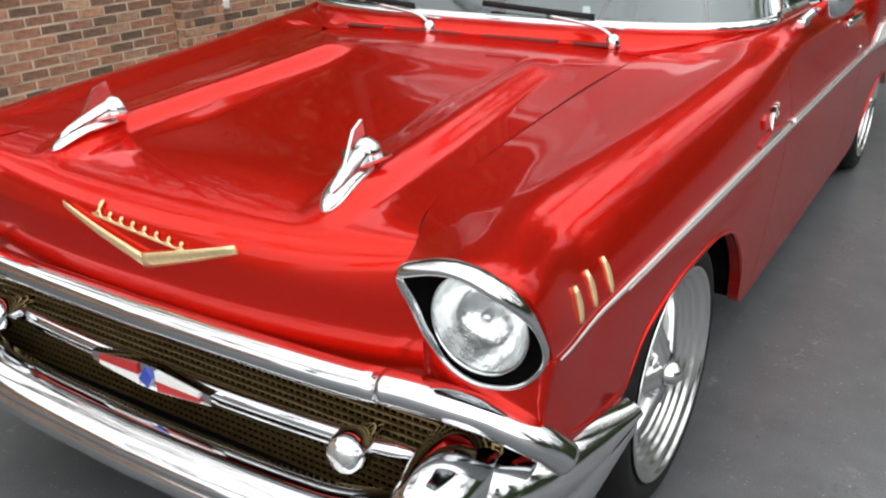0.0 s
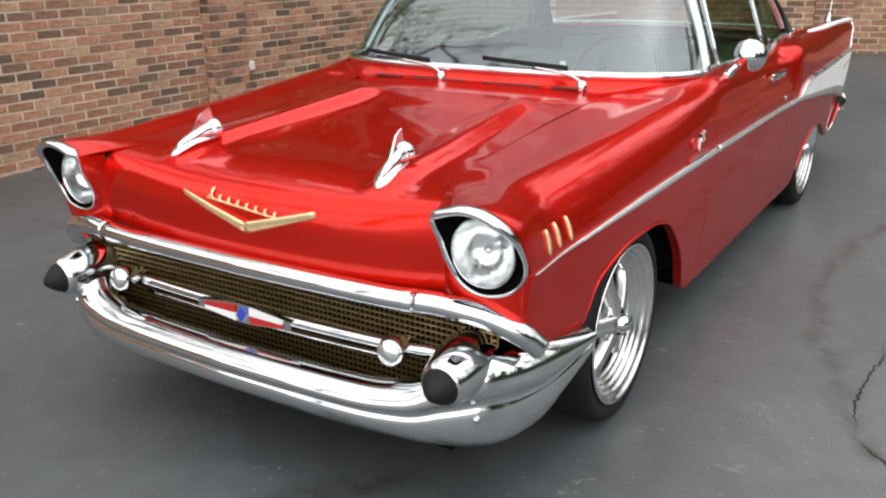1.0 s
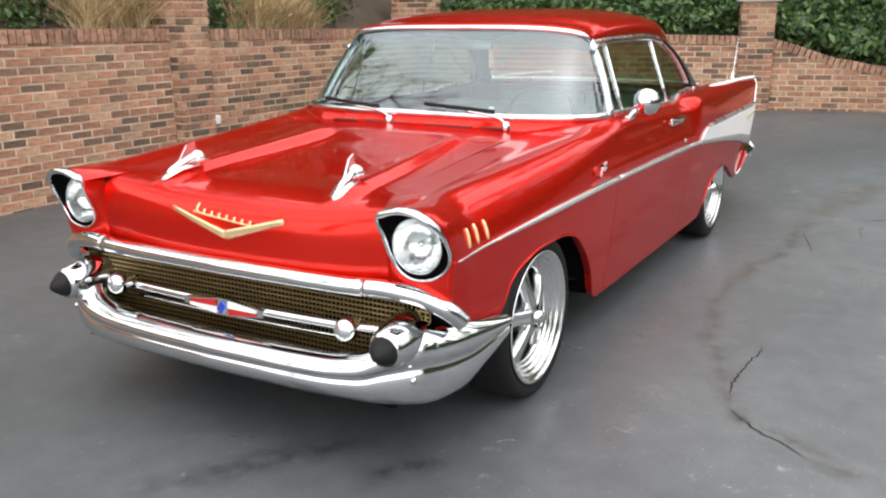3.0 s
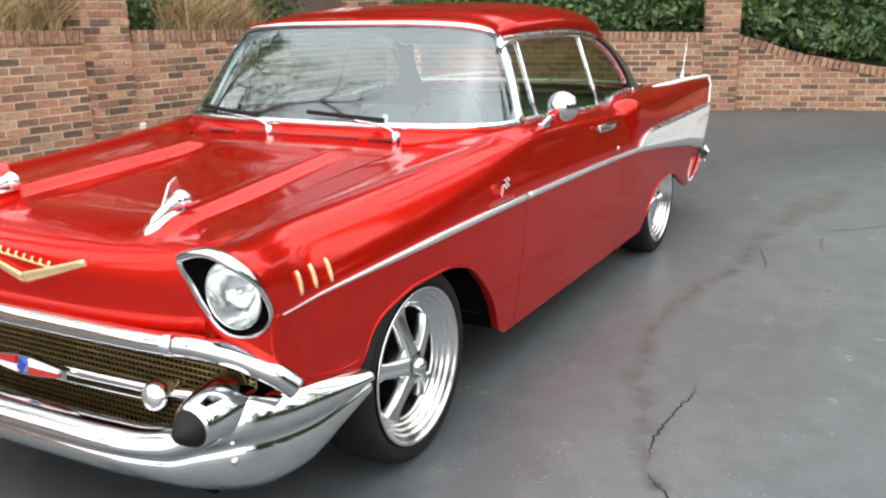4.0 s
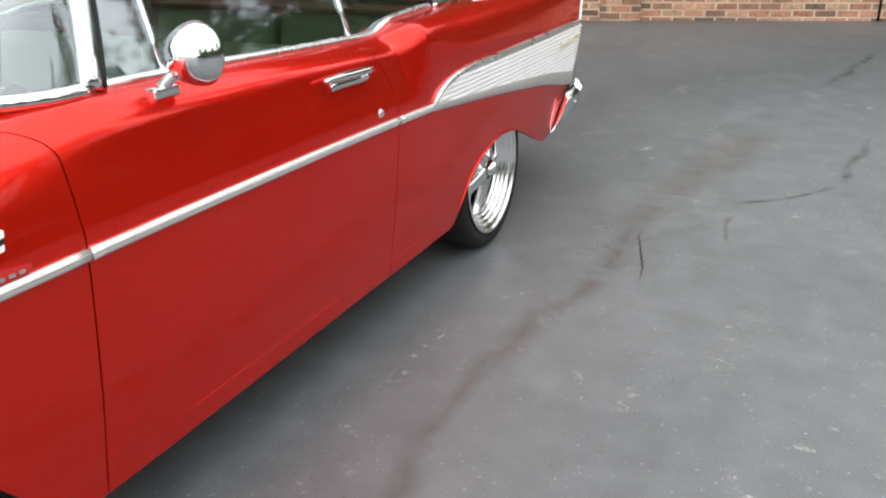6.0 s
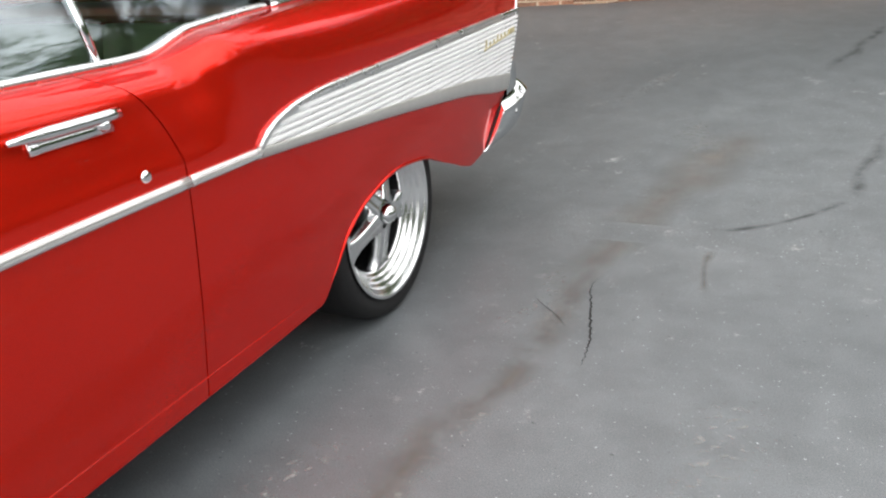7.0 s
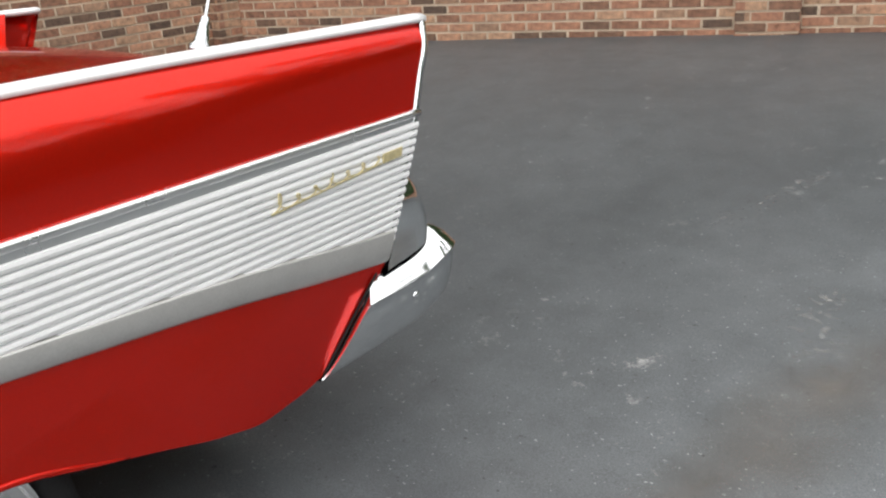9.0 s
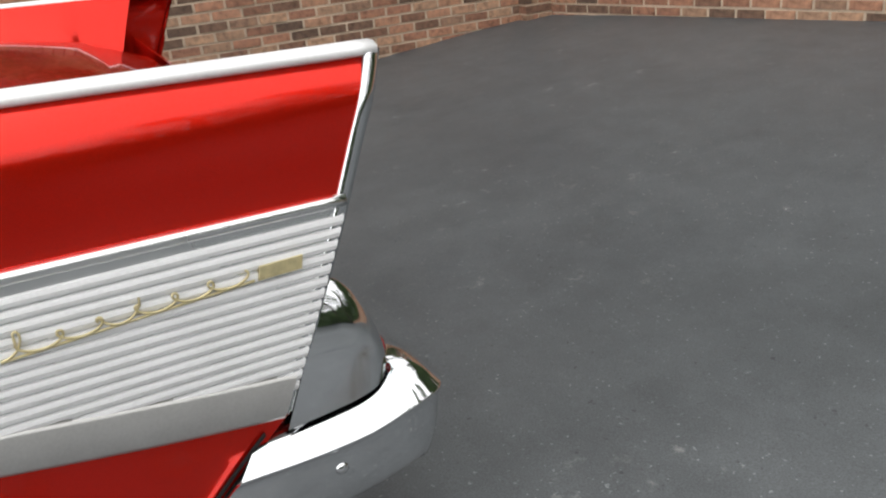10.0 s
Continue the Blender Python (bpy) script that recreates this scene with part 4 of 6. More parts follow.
for a, b in ((-1, -0.627), (-0.623, 0.623), (0.627, 1)):
    sweep("grille_top_bar", [top_bar_path(a + (b - a) * i / 40) for i in range(41)], (0.034, 0.031), CHROME, grille, "heavy chrome bar over the grille", sides=14)
sweep("centre_bar", [Vector((-0.53 + 1.06 * i / 20, 0.095 + 0.02 * abs(-1 + i / 10)**2, 0.452)) for i in range(21)], (0.016, 0.019), CHROME, grille, "horizontal chrome grille bar", sides=12)
sweep("lower_bar", [Vector((-0.50 + 1.0 * i / 20, 0.115 + 0.02 * abs(-1 + i / 10)**2, 0.405)) for i in range(21)], (0.007, 0.006), CHROME, grille)
for sgn in (1, -1):
    pl = lathe("parking_light", [(0.0, -0.062), (0.030, -0.058), (0.040, -0.045), (0.042, -0.02), (0.030, 0.01), (0.018, 0.04), (0.012, 0.10)], (sgn * 0.535, 0.10, 0.462), (0, 1, 0), CHROME, grille, "round chrome parking light", seg=28)
    lathe("lens", [(0.0, -0.066), (0.026, -0.064), (0.034, -0.057)], (sgn * 0.535, 0.10, 0.462), (0, 1, 0), FROST, pl, seg=24)
    lathe("bar_end", [(0.012, -0.10), (0.017, -0.02), (0.012, 0.03), (0.0, 0.035)], (sgn * 0.62, 0.115, 0.462), (sgn, 0.2, 0), CHROME, grille, seg=16)
# emblem of plain coloured shapes on the centre bar


def tapered_plate(name, quad, y0, y1, mat, parent, label=""):
    """A flat prism whose outline lies in x and z."""
    bm = bmesh.new()
    f = [bm.verts.new((x, y0, z)) for x, z in quad]
    g = [bm.verts.new((x, y1, z)) for x, z in quad]
    bm.faces.new(f)
    for i in range(len(quad)):
        bm.faces.new([f[i], g[i], g[(i + 1) % len(quad)], f[(i + 1) % len(quad)]])
    return part(name, bm, mat, parent, label)


EZ = 0.453
emb = tapered_plate("grille_emblem", [(-0.185, EZ - 0.012), (-0.03, EZ - 0.030), (0.03, EZ - 0.030), (0.185, EZ - 0.012), (0.185, EZ + 0.012), (0.03, EZ + 0.030), (-0.03, EZ + 0.030), (-0.185, EZ + 0.012)], 0.064, 0.085, CHROME, grille, "flared red, white and blue enamel emblem")
for q, up in ((-1, REDPL), (1, WHITEPL)):
    low = WHITEPL if up is REDPL else REDPL
    tapered_plate("enamel", [(q * 0.028, EZ + 0.001), (q * 0.155, EZ + 0.001), (q * 0.155, EZ + 0.011), (q * 0.028, EZ + 0.025)], 0.059, 0.066, up, emb)
    tapered_plate("enamel", [(q * 0.028, EZ - 0.025), (q * 0.155, EZ - 0.011), (q * 0.155, EZ - 0.001), (q * 0.028, EZ - 0.001)], 0.059, 0.066, low, emb)
tapered_plate("enamel", [(-0.022, EZ - 0.006), (0.0, EZ - 0.024), (0.022, EZ + 0.006), (0.0, EZ + 0.024)], 0.056, 0.066, BLUEPL, emb)

# bumper
BPX = [(0, 0.0), (0.30, 0.34), (0.52, 0.62), (0.64, 0.765), (0.74, 0.845), (0.84, 0.885), (1.0, 0.905)]
BPY = [(0, -0.030), (0.30, -0.022), (0.52, 0.005), (0.64, 0.060), (0.74, 0.150), (0.84, 0.285), (1.0, 0.515)]
BHI = [(0, 0.375), (0.40, 0.378), (0.52, 0.40), (0.60, 0.46), (0.70, 0.497), (0.80, 0.490), (0.90, 0.468), (1.0, 0.442)]
BLO = [(0, 0.240), (0.5, 0.238), (0.70, 0.232), (0.82, 0.245), (0.92, 0.295), (1.0, 0.350)]


def bumper_point(u, v):
    k = 2 * u - 1
    a = abs(k)
    x, y = curve1(BPX, a), curve1(BPY, a)
    x2, y2 = curve1(BPX, min(1, a + 0.01)), curve1(BPY, min(1, a + 0.01))
    x1, y1 = curve1(BPX, max(0, a - 0.01)), curve1(BPY, max(0, a - 0.01))
    t = Vector((x2 - x1, y2 - y1, 0)).normalized()
    n = Vector((t.y, -t.x, 0))
    lo, hi = curve1(BLO, a), curve1(BHI, a)
    prof = [(-0.080, 0.98), (-0.052, 1.03), (-0.014, 0.98), (0.016, 0.84), (0.022, 0.68), (0.006, 0.55), (0.012, 0.44), (0.010, 0.25), (-0.006, 0.08), (-0.030, 0.0), (-0.075, -0.01)]
    q = spline([(d, h, 0) for d, h in prof], 41)[round(v * 40)]
    d, z = q.x, lo + (hi - lo) * q.y
    p = Vector((x, y, 0)) + n * d
    return Vector((math.copysign(p.x, k) if a > 1e-6 else 0.0, p.y, z))


bumper = sheet("front_bumper", bumper_point, 96, 40, CHROME, car, "wide chrome front bumper with rubber-tipped bullets", thick=0.004, flip=True)
for sgn in (1, -1):
    c = (sgn * 0.738, 0.02, 0.455)
    pod = lathe("bumper_bullet", [(0.050, -0.045), (0.056, -0.042), (0.064, -0.02), (0.074, 0.03), (0.080, 0.09), (0.082, 0.16)], c, (sgn * -0.05, 1, 0.04), CHROME, bumper, "chrome bumper bullet", seg=36)
    lathe("rubber_tip", [(0.0, -0.098), (0.010, -0.097), (0.022, -0.086), (0.040, -0.062), (0.049, -0.046), (0.047, -0.038)], c, (sgn * -0.05, 1, 0.04), RUBBER, pod, "black rubber cone tip", seg=36)

def bumper_bolt(centre, axis, parent):
    lathe("bumper_bolt", [(0.0, 0.006), (0.006, 0.005), (0.010, 0.002), (0.011, -0.003)], centre, axis, CHROME, parent, "round chrome bolt head", seg=14)


for sgn in (1, -1):
    p = bumper_point(0.5 + 0.5 * sgn * 0.66, 0.62)
    bumper_bolt(p + Vector((sgn * 0.002, -0.002, 0)), (sgn * 0.65, -0.75, 0), bumper)

# rear bumper and tail lamps
RBX = [(0, 0.0), (0.45, 0.55), (0.61, 0.79), (0.69, 0.868), (0.77, 0.899), (0.86, 0.900), (1.0, 0.892)]
RBY = [(0, 5.115), (0.45, 5.12), (0.61, 5.122), (0.69, 5.108), (0.77, 5.045), (0.86, 4.975), (1.0, 4.835)]


def rear_bumper(u, v):
    """A ridge at two thirds of its height, a bright shelf above it and a plain face below that leans in."""
    k = 2 * u - 1
    a = abs(k)
    x, y = curve1(RBX, a), curve1(RBY, a)
    x2, y2 = curve1(RBX, min(1, a + 0.01)), curve1(RBY, min(1, a + 0.01))
    x1, y1 = curve1(RBX, max(0, a - 0.01)), curve1(RBY, max(0, a - 0.01))
    t = Vector((x2 - x1, y2 - y1, 0)).normalized()
    n = Vector((-t.y, t.x, 0))
    lo = curve1([(0, 0.30), (0.60, 0.30), (0.72, 0.325), (0.82, 0.30), (1, 0.285)], a)
    hi = curve1([(0, 0.465), (0.5, 0.47), (0.64, 0.508), (0.73, 0.510), (0.84, 0.488), (1, 0.476)], a)
    prof = [(-0.085, 0.97), (-0.062, 1.01), (-0.040, 1.0), (-0.012, 0.90), (0.010, 0.775), (0.0155, 0.735), (0.012, 0.700), (0.008, 0.62), (0.003, 0.45), (-0.008, 0.22), (-0.026, 0.04), (-0.060, 0.0)]
    q = spline([(d, h, 0) for d, h in prof], 45)[round(v * 44)]
    p = Vector((x, y, 0)) + n * q.x
    z = lo + (hi - lo) * q.y
    return Vector((math.copysign(max(p.x, 0.0), k) if a > 1e-6 else 0.0, p.y - (hi - z) * 0.95 * smooth01(0.70, 0.95, a), z))


rear = sheet("rear_bumper", rear_bumper, 120, 44, CHROME, car, "chrome rear bumper wrapping round the quarter", thick=0.004)
for sgn in (1, -1):
    lamp = empty("tail_light")
    lamp.parent = car
    lamp["label"] = "chrome tail light pod at the foot of the fin"

    def lamp_shell(u, v, sgn=sgn):
        """Flat-sided pod with a domed top, from the fin's back edge to its round rear end."""
        w = 0.045 * curve1([(0, 1.0), (0.55, 0.98), (0.8, 0.86), (0.93, 0.66), (1, 0.42)], v)
        zt = curve1([(0, 0.676), (0.35, 0.668), (0.6, 0.650), (0.8, 0.622), (0.93, 0.590), (1, 0.560)], v)
        zb = curve1([(0, 0.474), (0.8, 0.492), (0.93, 0.503), (1, 0.525)], v)
        zm = zb + (zt - zb) * 0.44
        th = math.pi * min(1, max(0, (u - 0.14) / 0.72))
        x, z = 0.843 + w * math.cos(th), zm + (zt - zm) * math.sin(th)
        if u < 0.14 or u > 0.86:
            z = zb + (zm - zb) * min(u, 1 - u) / 0.14
        y0 = tail_y(5.085, z) + 0.002
        return Vector((sgn * x, y0 + (5.040 - y0) * v, z))
    sheet("shell", lamp_shell, 36, 26, CHROME, lamp, flip=sgn < 0)
    lathe("red_lens", [(0.0, 0.010), (0.012, 0.009), (0.019, 0.004), (0.021, -0.004)], (sgn * 0.843, 5.036, 0.543), (0, 1, 0.1), TAILRED, lamp, seg=24)
for sgn in (1, -1):
    bumper_bolt(Vector((sgn * 0.905, 4.935, 0.393)), (sgn, 0, -0.1), rear)

    def end_cap(u, v, sgn=sgn):
        p = rear_bumper(1.0, 0.06 + 0.9 * v)
        return Vector((sgn * (abs(p.x) - 0.022 * u), p.y + 0.004 * u, p.z))
    sheet("end_cap", end_cap, 4, 24, CHROME, rear, flip=sgn > 0)
    # dark strip stands in for the shaded gap before the bumper's edge
    sweep("bumper_seal", [Vector((sgn * (low_x(4.9, rear_bumper(1.0, v).z) - 0.001), rear_bumper(1.0, v).y - 0.003, rear_bumper(1.0, v).z)) for v in [0.10 + 0.78 * i / 16 for i in range(17)]], (0.003, 0.003), RUBBER, car, up=(sgn, 0, 0), sides=6)

# hood ornaments
def ornament(sgn):
    """A rocket on an oval base: body, tail ring and an upright swept fin."""
    pts = [hood_at(sgn * (0.402 - 0.03 * k), 0.205 + 0.185 * k) for k in [i / 20 for i in range(21)]]
    axis = (pts[-1] - pts[0]).normalized()
    up = Vector((0, 0, 1)) - axis * axis.z
    up.normalize()
    ob = sweep("hood_ornament", [p + up * 0.004 for p in pts], (0.026, 0.013), CHROME, hood, "chrome rocket hood ornament on an oval base", sides=14,
               taper=lambda k: max(0.12, (1 - abs(2 * k - 1)**2.6)**0.5))
    sweep("base_rim", [p + up * 0.003 for p in pts], (0.030, 0.007), STEEL, ob, sides=12, taper=lambda k: max(0.15, (1 - abs(2 * k - 1)**2.8)**0.5))
    nose = pts[3] + up * 0.016
    lathe("rocket_body", [(0.0, 0.0), (0.008, 0.008), (0.014, 0.03), (0.018, 0.07), (0.020, 0.115), (0.019, 0.15), (0.0, 0.152)], nose, axis + up * 0.12, CHROME, ob, seg=20)
    tail = pts[-1] + up * 0.030
    lathe("tail_ring", [(0.018, -0.022), (0.030, -0.016), (0.034, 0.0), (0.032, 0.012), (0.026, 0.016), (0.0, 0.010)], tail - axis * 0.012, axis + up * 0.12, CHROME, ob, seg=24)
    w = axis.cross(up).normalized() * 0.003
    a, b = pts[9] + up * 0.028, pts[19] + up * 0.050
    quad = (a, pts[15] + up * 0.088, pts[19] + up * 0.100, b)
    bm = bmesh.new()
    f = [bm.verts.new(p + w * q) for q in (1, -1) for p in quad]
    for idx in ((0, 1, 2, 3), (7, 6, 5, 4), (0, 4, 5, 1), (1, 5, 6, 2), (2, 6, 7, 3), (3, 7, 4, 0)):
        bm.faces.new([f[i] for i in idx])
    part("fin", bm, CHROME, ob)
    for q in (1, -1):
        bm = bmesh.new()
        sd = axis.cross(up).normalized() * q
        quad = (pts[11] + up * 0.018 + sd * 0.012, pts[18] + up * 0.026 + sd * 0.050, pts[20] + up * 0.026 + sd * 0.052, pts[19] + up * 0.024 + sd * 0.014)
        f = [bm.verts.new(p + up * (0.003 * k)) for k in (1, -1) for p in quad]
        for idx in ((0, 1, 2, 3), (7, 6, 5, 4), (0, 4, 5, 1), (1, 5, 6, 2), (2, 6, 7, 3), (3, 7, 4, 0)):
            bm.faces.new([f[i] for i in idx])
        part("side_fin", bm, CHROME, ob)


def hood_at(x, y):
    lo, hi = 0.2, 1.0
    for _ in range(24):
        m = 0.5 * (lo + hi)
        p = hood_point(m, max(-1, min(1, x / (curve1(HEX, m) * 0.994))))
        if p.y < y:
            lo = m
        else:
            hi = m
    return hood_point(lo, max(-1, min(1, x / (curve1(HEX, lo) * 0.994))))


def nose_at(x, z):
    lo, hi = 0.0, 0.4
    for _ in range(24):
        m = 0.5 * (lo + hi)
        if hood_point(m, x / (curve1(HEX, m) * 0.994)).z < z:
            lo = m
        else:
            hi = m
    return hood_point(lo, x / (curve1(HEX, lo) * 0.994))


for sgn in (1, -1):
    ornament(sgn)
# gold V and script bar on the nose
for sgn in (1, -1):
    sweep("gold_v_emblem", [nose_at(sgn * 0.255 * k, 0.706 + 0.072 * k) + Vector((0, -0.006, 0.002)) for k in [i / 12 for i in range(13)]], (0.006, 0.0185), GOLD, hood, "gold V-shaped hood emblem", up=(0, -0.3, 1), taper=lambda k: 1.05 - 0.45 * k)
sweep("script_bar", [nose_at(-0.155 + 0.30 * k, 0.774 - 0.026 * k) + Vector((0, -0.005, 0.001)) for k in [i / 16 for i in range(17)]], (0.0026, 0.0030), GOLD, hood, "gold script ornament on the nose")
loops = []
for i in range(141):
    k = i / 140
    a = 2 * math.pi * 8 * k
    tall = 1.9 if k < 0.13 else 1.0
    loops.append(nose_at(-0.160 + 0.29 * k + 0.010 * math.sin(a), 0.776 - 0.026 * k + 0.0075 * tall * (1 - math.cos(a))) + Vector((0, -0.006, 0.001)))
sweep("script_bar", loops, (0.0024, 0.0026), GOLD, hood, "gold script ornament on the nose", up=(0, -1, 0), sides=6)

# crossed flags and badge on the fender, plain shapes
for sgn in (1, -1):
    flags = empty("fender_badge")
    flags.parent = car
    flags["label"] = "small crossed flags badge with red lettering bar"

    def plate(nm, quad, m, lift, parent, sgn=sgn):
        bm = bmesh.new()
        f, g = [], []
        for y, z in quad:
            p = flank(y, z, lift)
            f.append(bm.verts.new(mirror(sgn, p)))
            g.append(bm.verts.new(mirror(sgn, p - Vector((lift + 0.001, 0, 0)))))
        n = len(quad)
        bm.faces.new(f)
        for i in range(n):
            bm.faces.new([f[i], g[i], g[(i + 1) % n], f[(i + 1) % n]])
        return part(nm, bm, m, parent)
    plate("staff", [(1.385, 0.775), (1.391, 0.775), (1.44, 0.835), (1.434, 0.835)], CHROME, 0.006, flags)
    plate("staff", [(1.398, 0.775), (1.392, 0.775), (1.352, 0.832), (1.358, 0.832)], CHROME, 0.006, flags)
    plate("red_flag", [(1.330, 0.800), (1.372, 0.798), (1.362, 0.832), (1.345, 0.836), (1.325, 0.825)], REDPL, 0.007, flags)
    for i in range(4):
        for j in range(3):
            y0, z0 = 1.418 + 0.0105 * i + 0.003 * j, 0.803 + 0.0105 * j + 0.002 * i
            plate("check", [(y0, z0), (y0 + 0.0105, z0 + 0.002), (y0 + 0.0125, z0 + 0.0125), (y0 + 0.002, z0 + 0.0105)], WHITEPL if (i + j) % 2 else RUBBER, 0.007, flags)
    plate("badge_bar", [(1.29, 0.760), (1.50, 0.764), (1.50, 0.774), (1.44, 0.782), (1.34, 0.778), (1.29, 0.768)], REDPL, 0.006, flags)
    for i in range(9):
        plate("letter_bar", [(1.305 + 0.021 * i, 0.764), (1.318 + 0.021 * i, 0.764), (1.318 + 0.021 * i, 0.771), (1.305 + 0.021 * i, 0.771)], CHROME, 0.0075, flags)
    # gold plate and script bars on the ribbed insert
    def tail_at(y, z, lift):
        q = y
        for _ in range(12):
            q += y - tail_y(q, z)
        return mirror(sgn, flank(q, z, lift))
    loops = []
    for i in range(121):
        k = i / 120
        a = 2 * math.pi * 6.5 * k
        tall = 1.9 if k < 0.10 or 0.42 < k < 0.52 else 1.0
        loops.append((4.55 + 0.30 * k + 0.013 * math.sin(a), 0.716 + 0.014 * k + 0.0085 * tall * (1 - math.cos(a)) - 0.006, 0))
    sweep("script_bar", [tail_at(p[0], p[1], 0.0125) for p in loops], (0.0016, 0.0018), SCRIPT, car, "gold script ornament on the ribbed insert", up=(sgn, 0, 0), sides=6)
    sweep("script_bar", [tail_at(4.55 + 0.31 * k, 0.709 + 0.014 * k, 0.0115) for k in [q / 20 for q in range(21)]], (0.0018, 0.0016), SCRIPT, car, "gold script ornament on the ribbed insert", up=(sgn, 0, 0), sides=6)
    bm = bmesh.new()
    quad = ((4.865, 0.722), (4.925, 0.723), (4.929, 0.742), (4.869, 0.741))
    f = [bm.verts.new(tail_at(y, z, 0.0135)) for y, z in quad] + [bm.verts.new(tail_at(y, z, 0.006)) for y, z in quad]
    bm.faces.new(f[:4])
    for i in range(4):
        bm.faces.new([f[i], f[4 + i], f[4 + (i + 1) % 4], f[(i + 1) % 4]])
    part("script_plate", bm, SCRIPT, car, "small pale gold plate on the ribbed insert")

# door handles, locks, mirror, wipers, antenna
for sgn in (1, -1):
    hp = [mirror(sgn, flank(2.475 + 0.245 * k, 0.914 - 0.006 * k, 0.018)) for k in [i / 12 for i in range(13)]]
    h = sweep("door_handle", hp, (0.012, 0.014), CHROME, doors[sgn], "chrome push-button door handle", up=(sgn, 0, 0.2), sides=10, taper=lambda k: 0.45 + 0.55 * min(1, 3.0 * k))
    bq = mirror(sgn, flank(2.685, 0.895, 0.006))
    lathe("push_button", [(0.0, 0.022), (0.010, 0.020), (0.013, 0.006), (0.018, 0.0)], bq, (sgn, 0, 0.1), CHROME, h, seg=16)
    sweep("handle_plate", [mirror(sgn, flank(2.52 + 0.19 * k, 0.893 - 0.004 * k, 0.004)) for k in [i / 8 for i in range(9)]], (0.014, 0.007), CHROME, h, up=(sgn, 0, 0.2))
    lathe("door_lock", [(0.0, 0.006), (0.008, 0.006), (0.012, 0.002), (0.013, 0.0)], mirror(sgn, flank(2.748, 0.778, 0.001)), (sgn, 0, 0), CHROME, doors[sgn], "round chrome door lock", seg=20)
mir = empty("side_mirror")
mir.parent = car
mir["label"] = "round chrome door mirror on a short stalk"
sweep("stalk", spline([(0.862, 1.935, 0.985), (0.885, 1.945, 1.010), (0.918, 1.960, 1.040)], 10), (0.010, 0.013), CHROME, mir)
bevelled("foot", (0.845, 0.880, 1.90, 1.975, 0.970, 0.992), CHROME, mir, r=0.006)
lathe("shell", [(0.0, -0.070), (0.024, -0.068), (0.048, -0.052), (0.062, -0.024), (0.067, 0.0), (0.064, 0.006), (0.060, 0.004)], (0.93, 1.985, 1.055), (0.1, 1, 0.02), CHROME, mir, "domed chrome mirror shell", seg=32)
lathe("mirror_glass", [(0.054, 0.003), (0.0, 0.003)], (0.93, 1.985, 1.055), (0.1, 1, 0.02), CHROME, mir, seg=32)
for x0, x1, z in ((0.46, 0.06, 1.045), (-0.16, -0.56, 1.045)):
    arm = sweep("wiper_arm", spline([(x0, 1.425, 0.985), (x0 - 0.06, 1.437, 1.010), (x0 - 0.22, 1.450, 1.03)], 14), (0.006, 0.005), CHROME, car, "chrome wiper arm with black blade")
    lathe("pivot", [(0.022, -0.01), (0.020, 0.012), (0.010, 0.022), (0.0, 0.024)], (x0, 1.425, 0.972), (0, -0.3, 1), CHROME, arm, seg=18)
    a = x0 - 0.02
    blade = []
    for i in range(13):
        xx = a - 0.06 - 0.36 * i / 12
        th = math.asin(min(1, (abs(xx) / 0.815)**(1 / 0.7)))
        b = ws_base(math.copysign(th, xx))
        blade.append(Vector((xx, b.y - 0.010 + 0.006, b.z + 0.026 + 0.022 * (i / 12))))
    sweep("blade", blade, (0.006, 0.009), RUBBER, arm, "black rubber wiper blade")
ant = lathe("antenna", [(0.022, 0.0), (0.021, 0.008), (0.014, 0.016), (0.010, 0.045), (0.008, 0.06), (0.0035, 0.062), (0.0025, 0.30), (0.0045, 0.302), (0.0045, 0.310), (0.0, 0.312)], (0.80, 4.545, 1.0), (0.0, 0.42, 1), CHROME, car, "short raked chrome fin antenna", seg=14)

# wheels
RT, RL = 0.325, 0.262


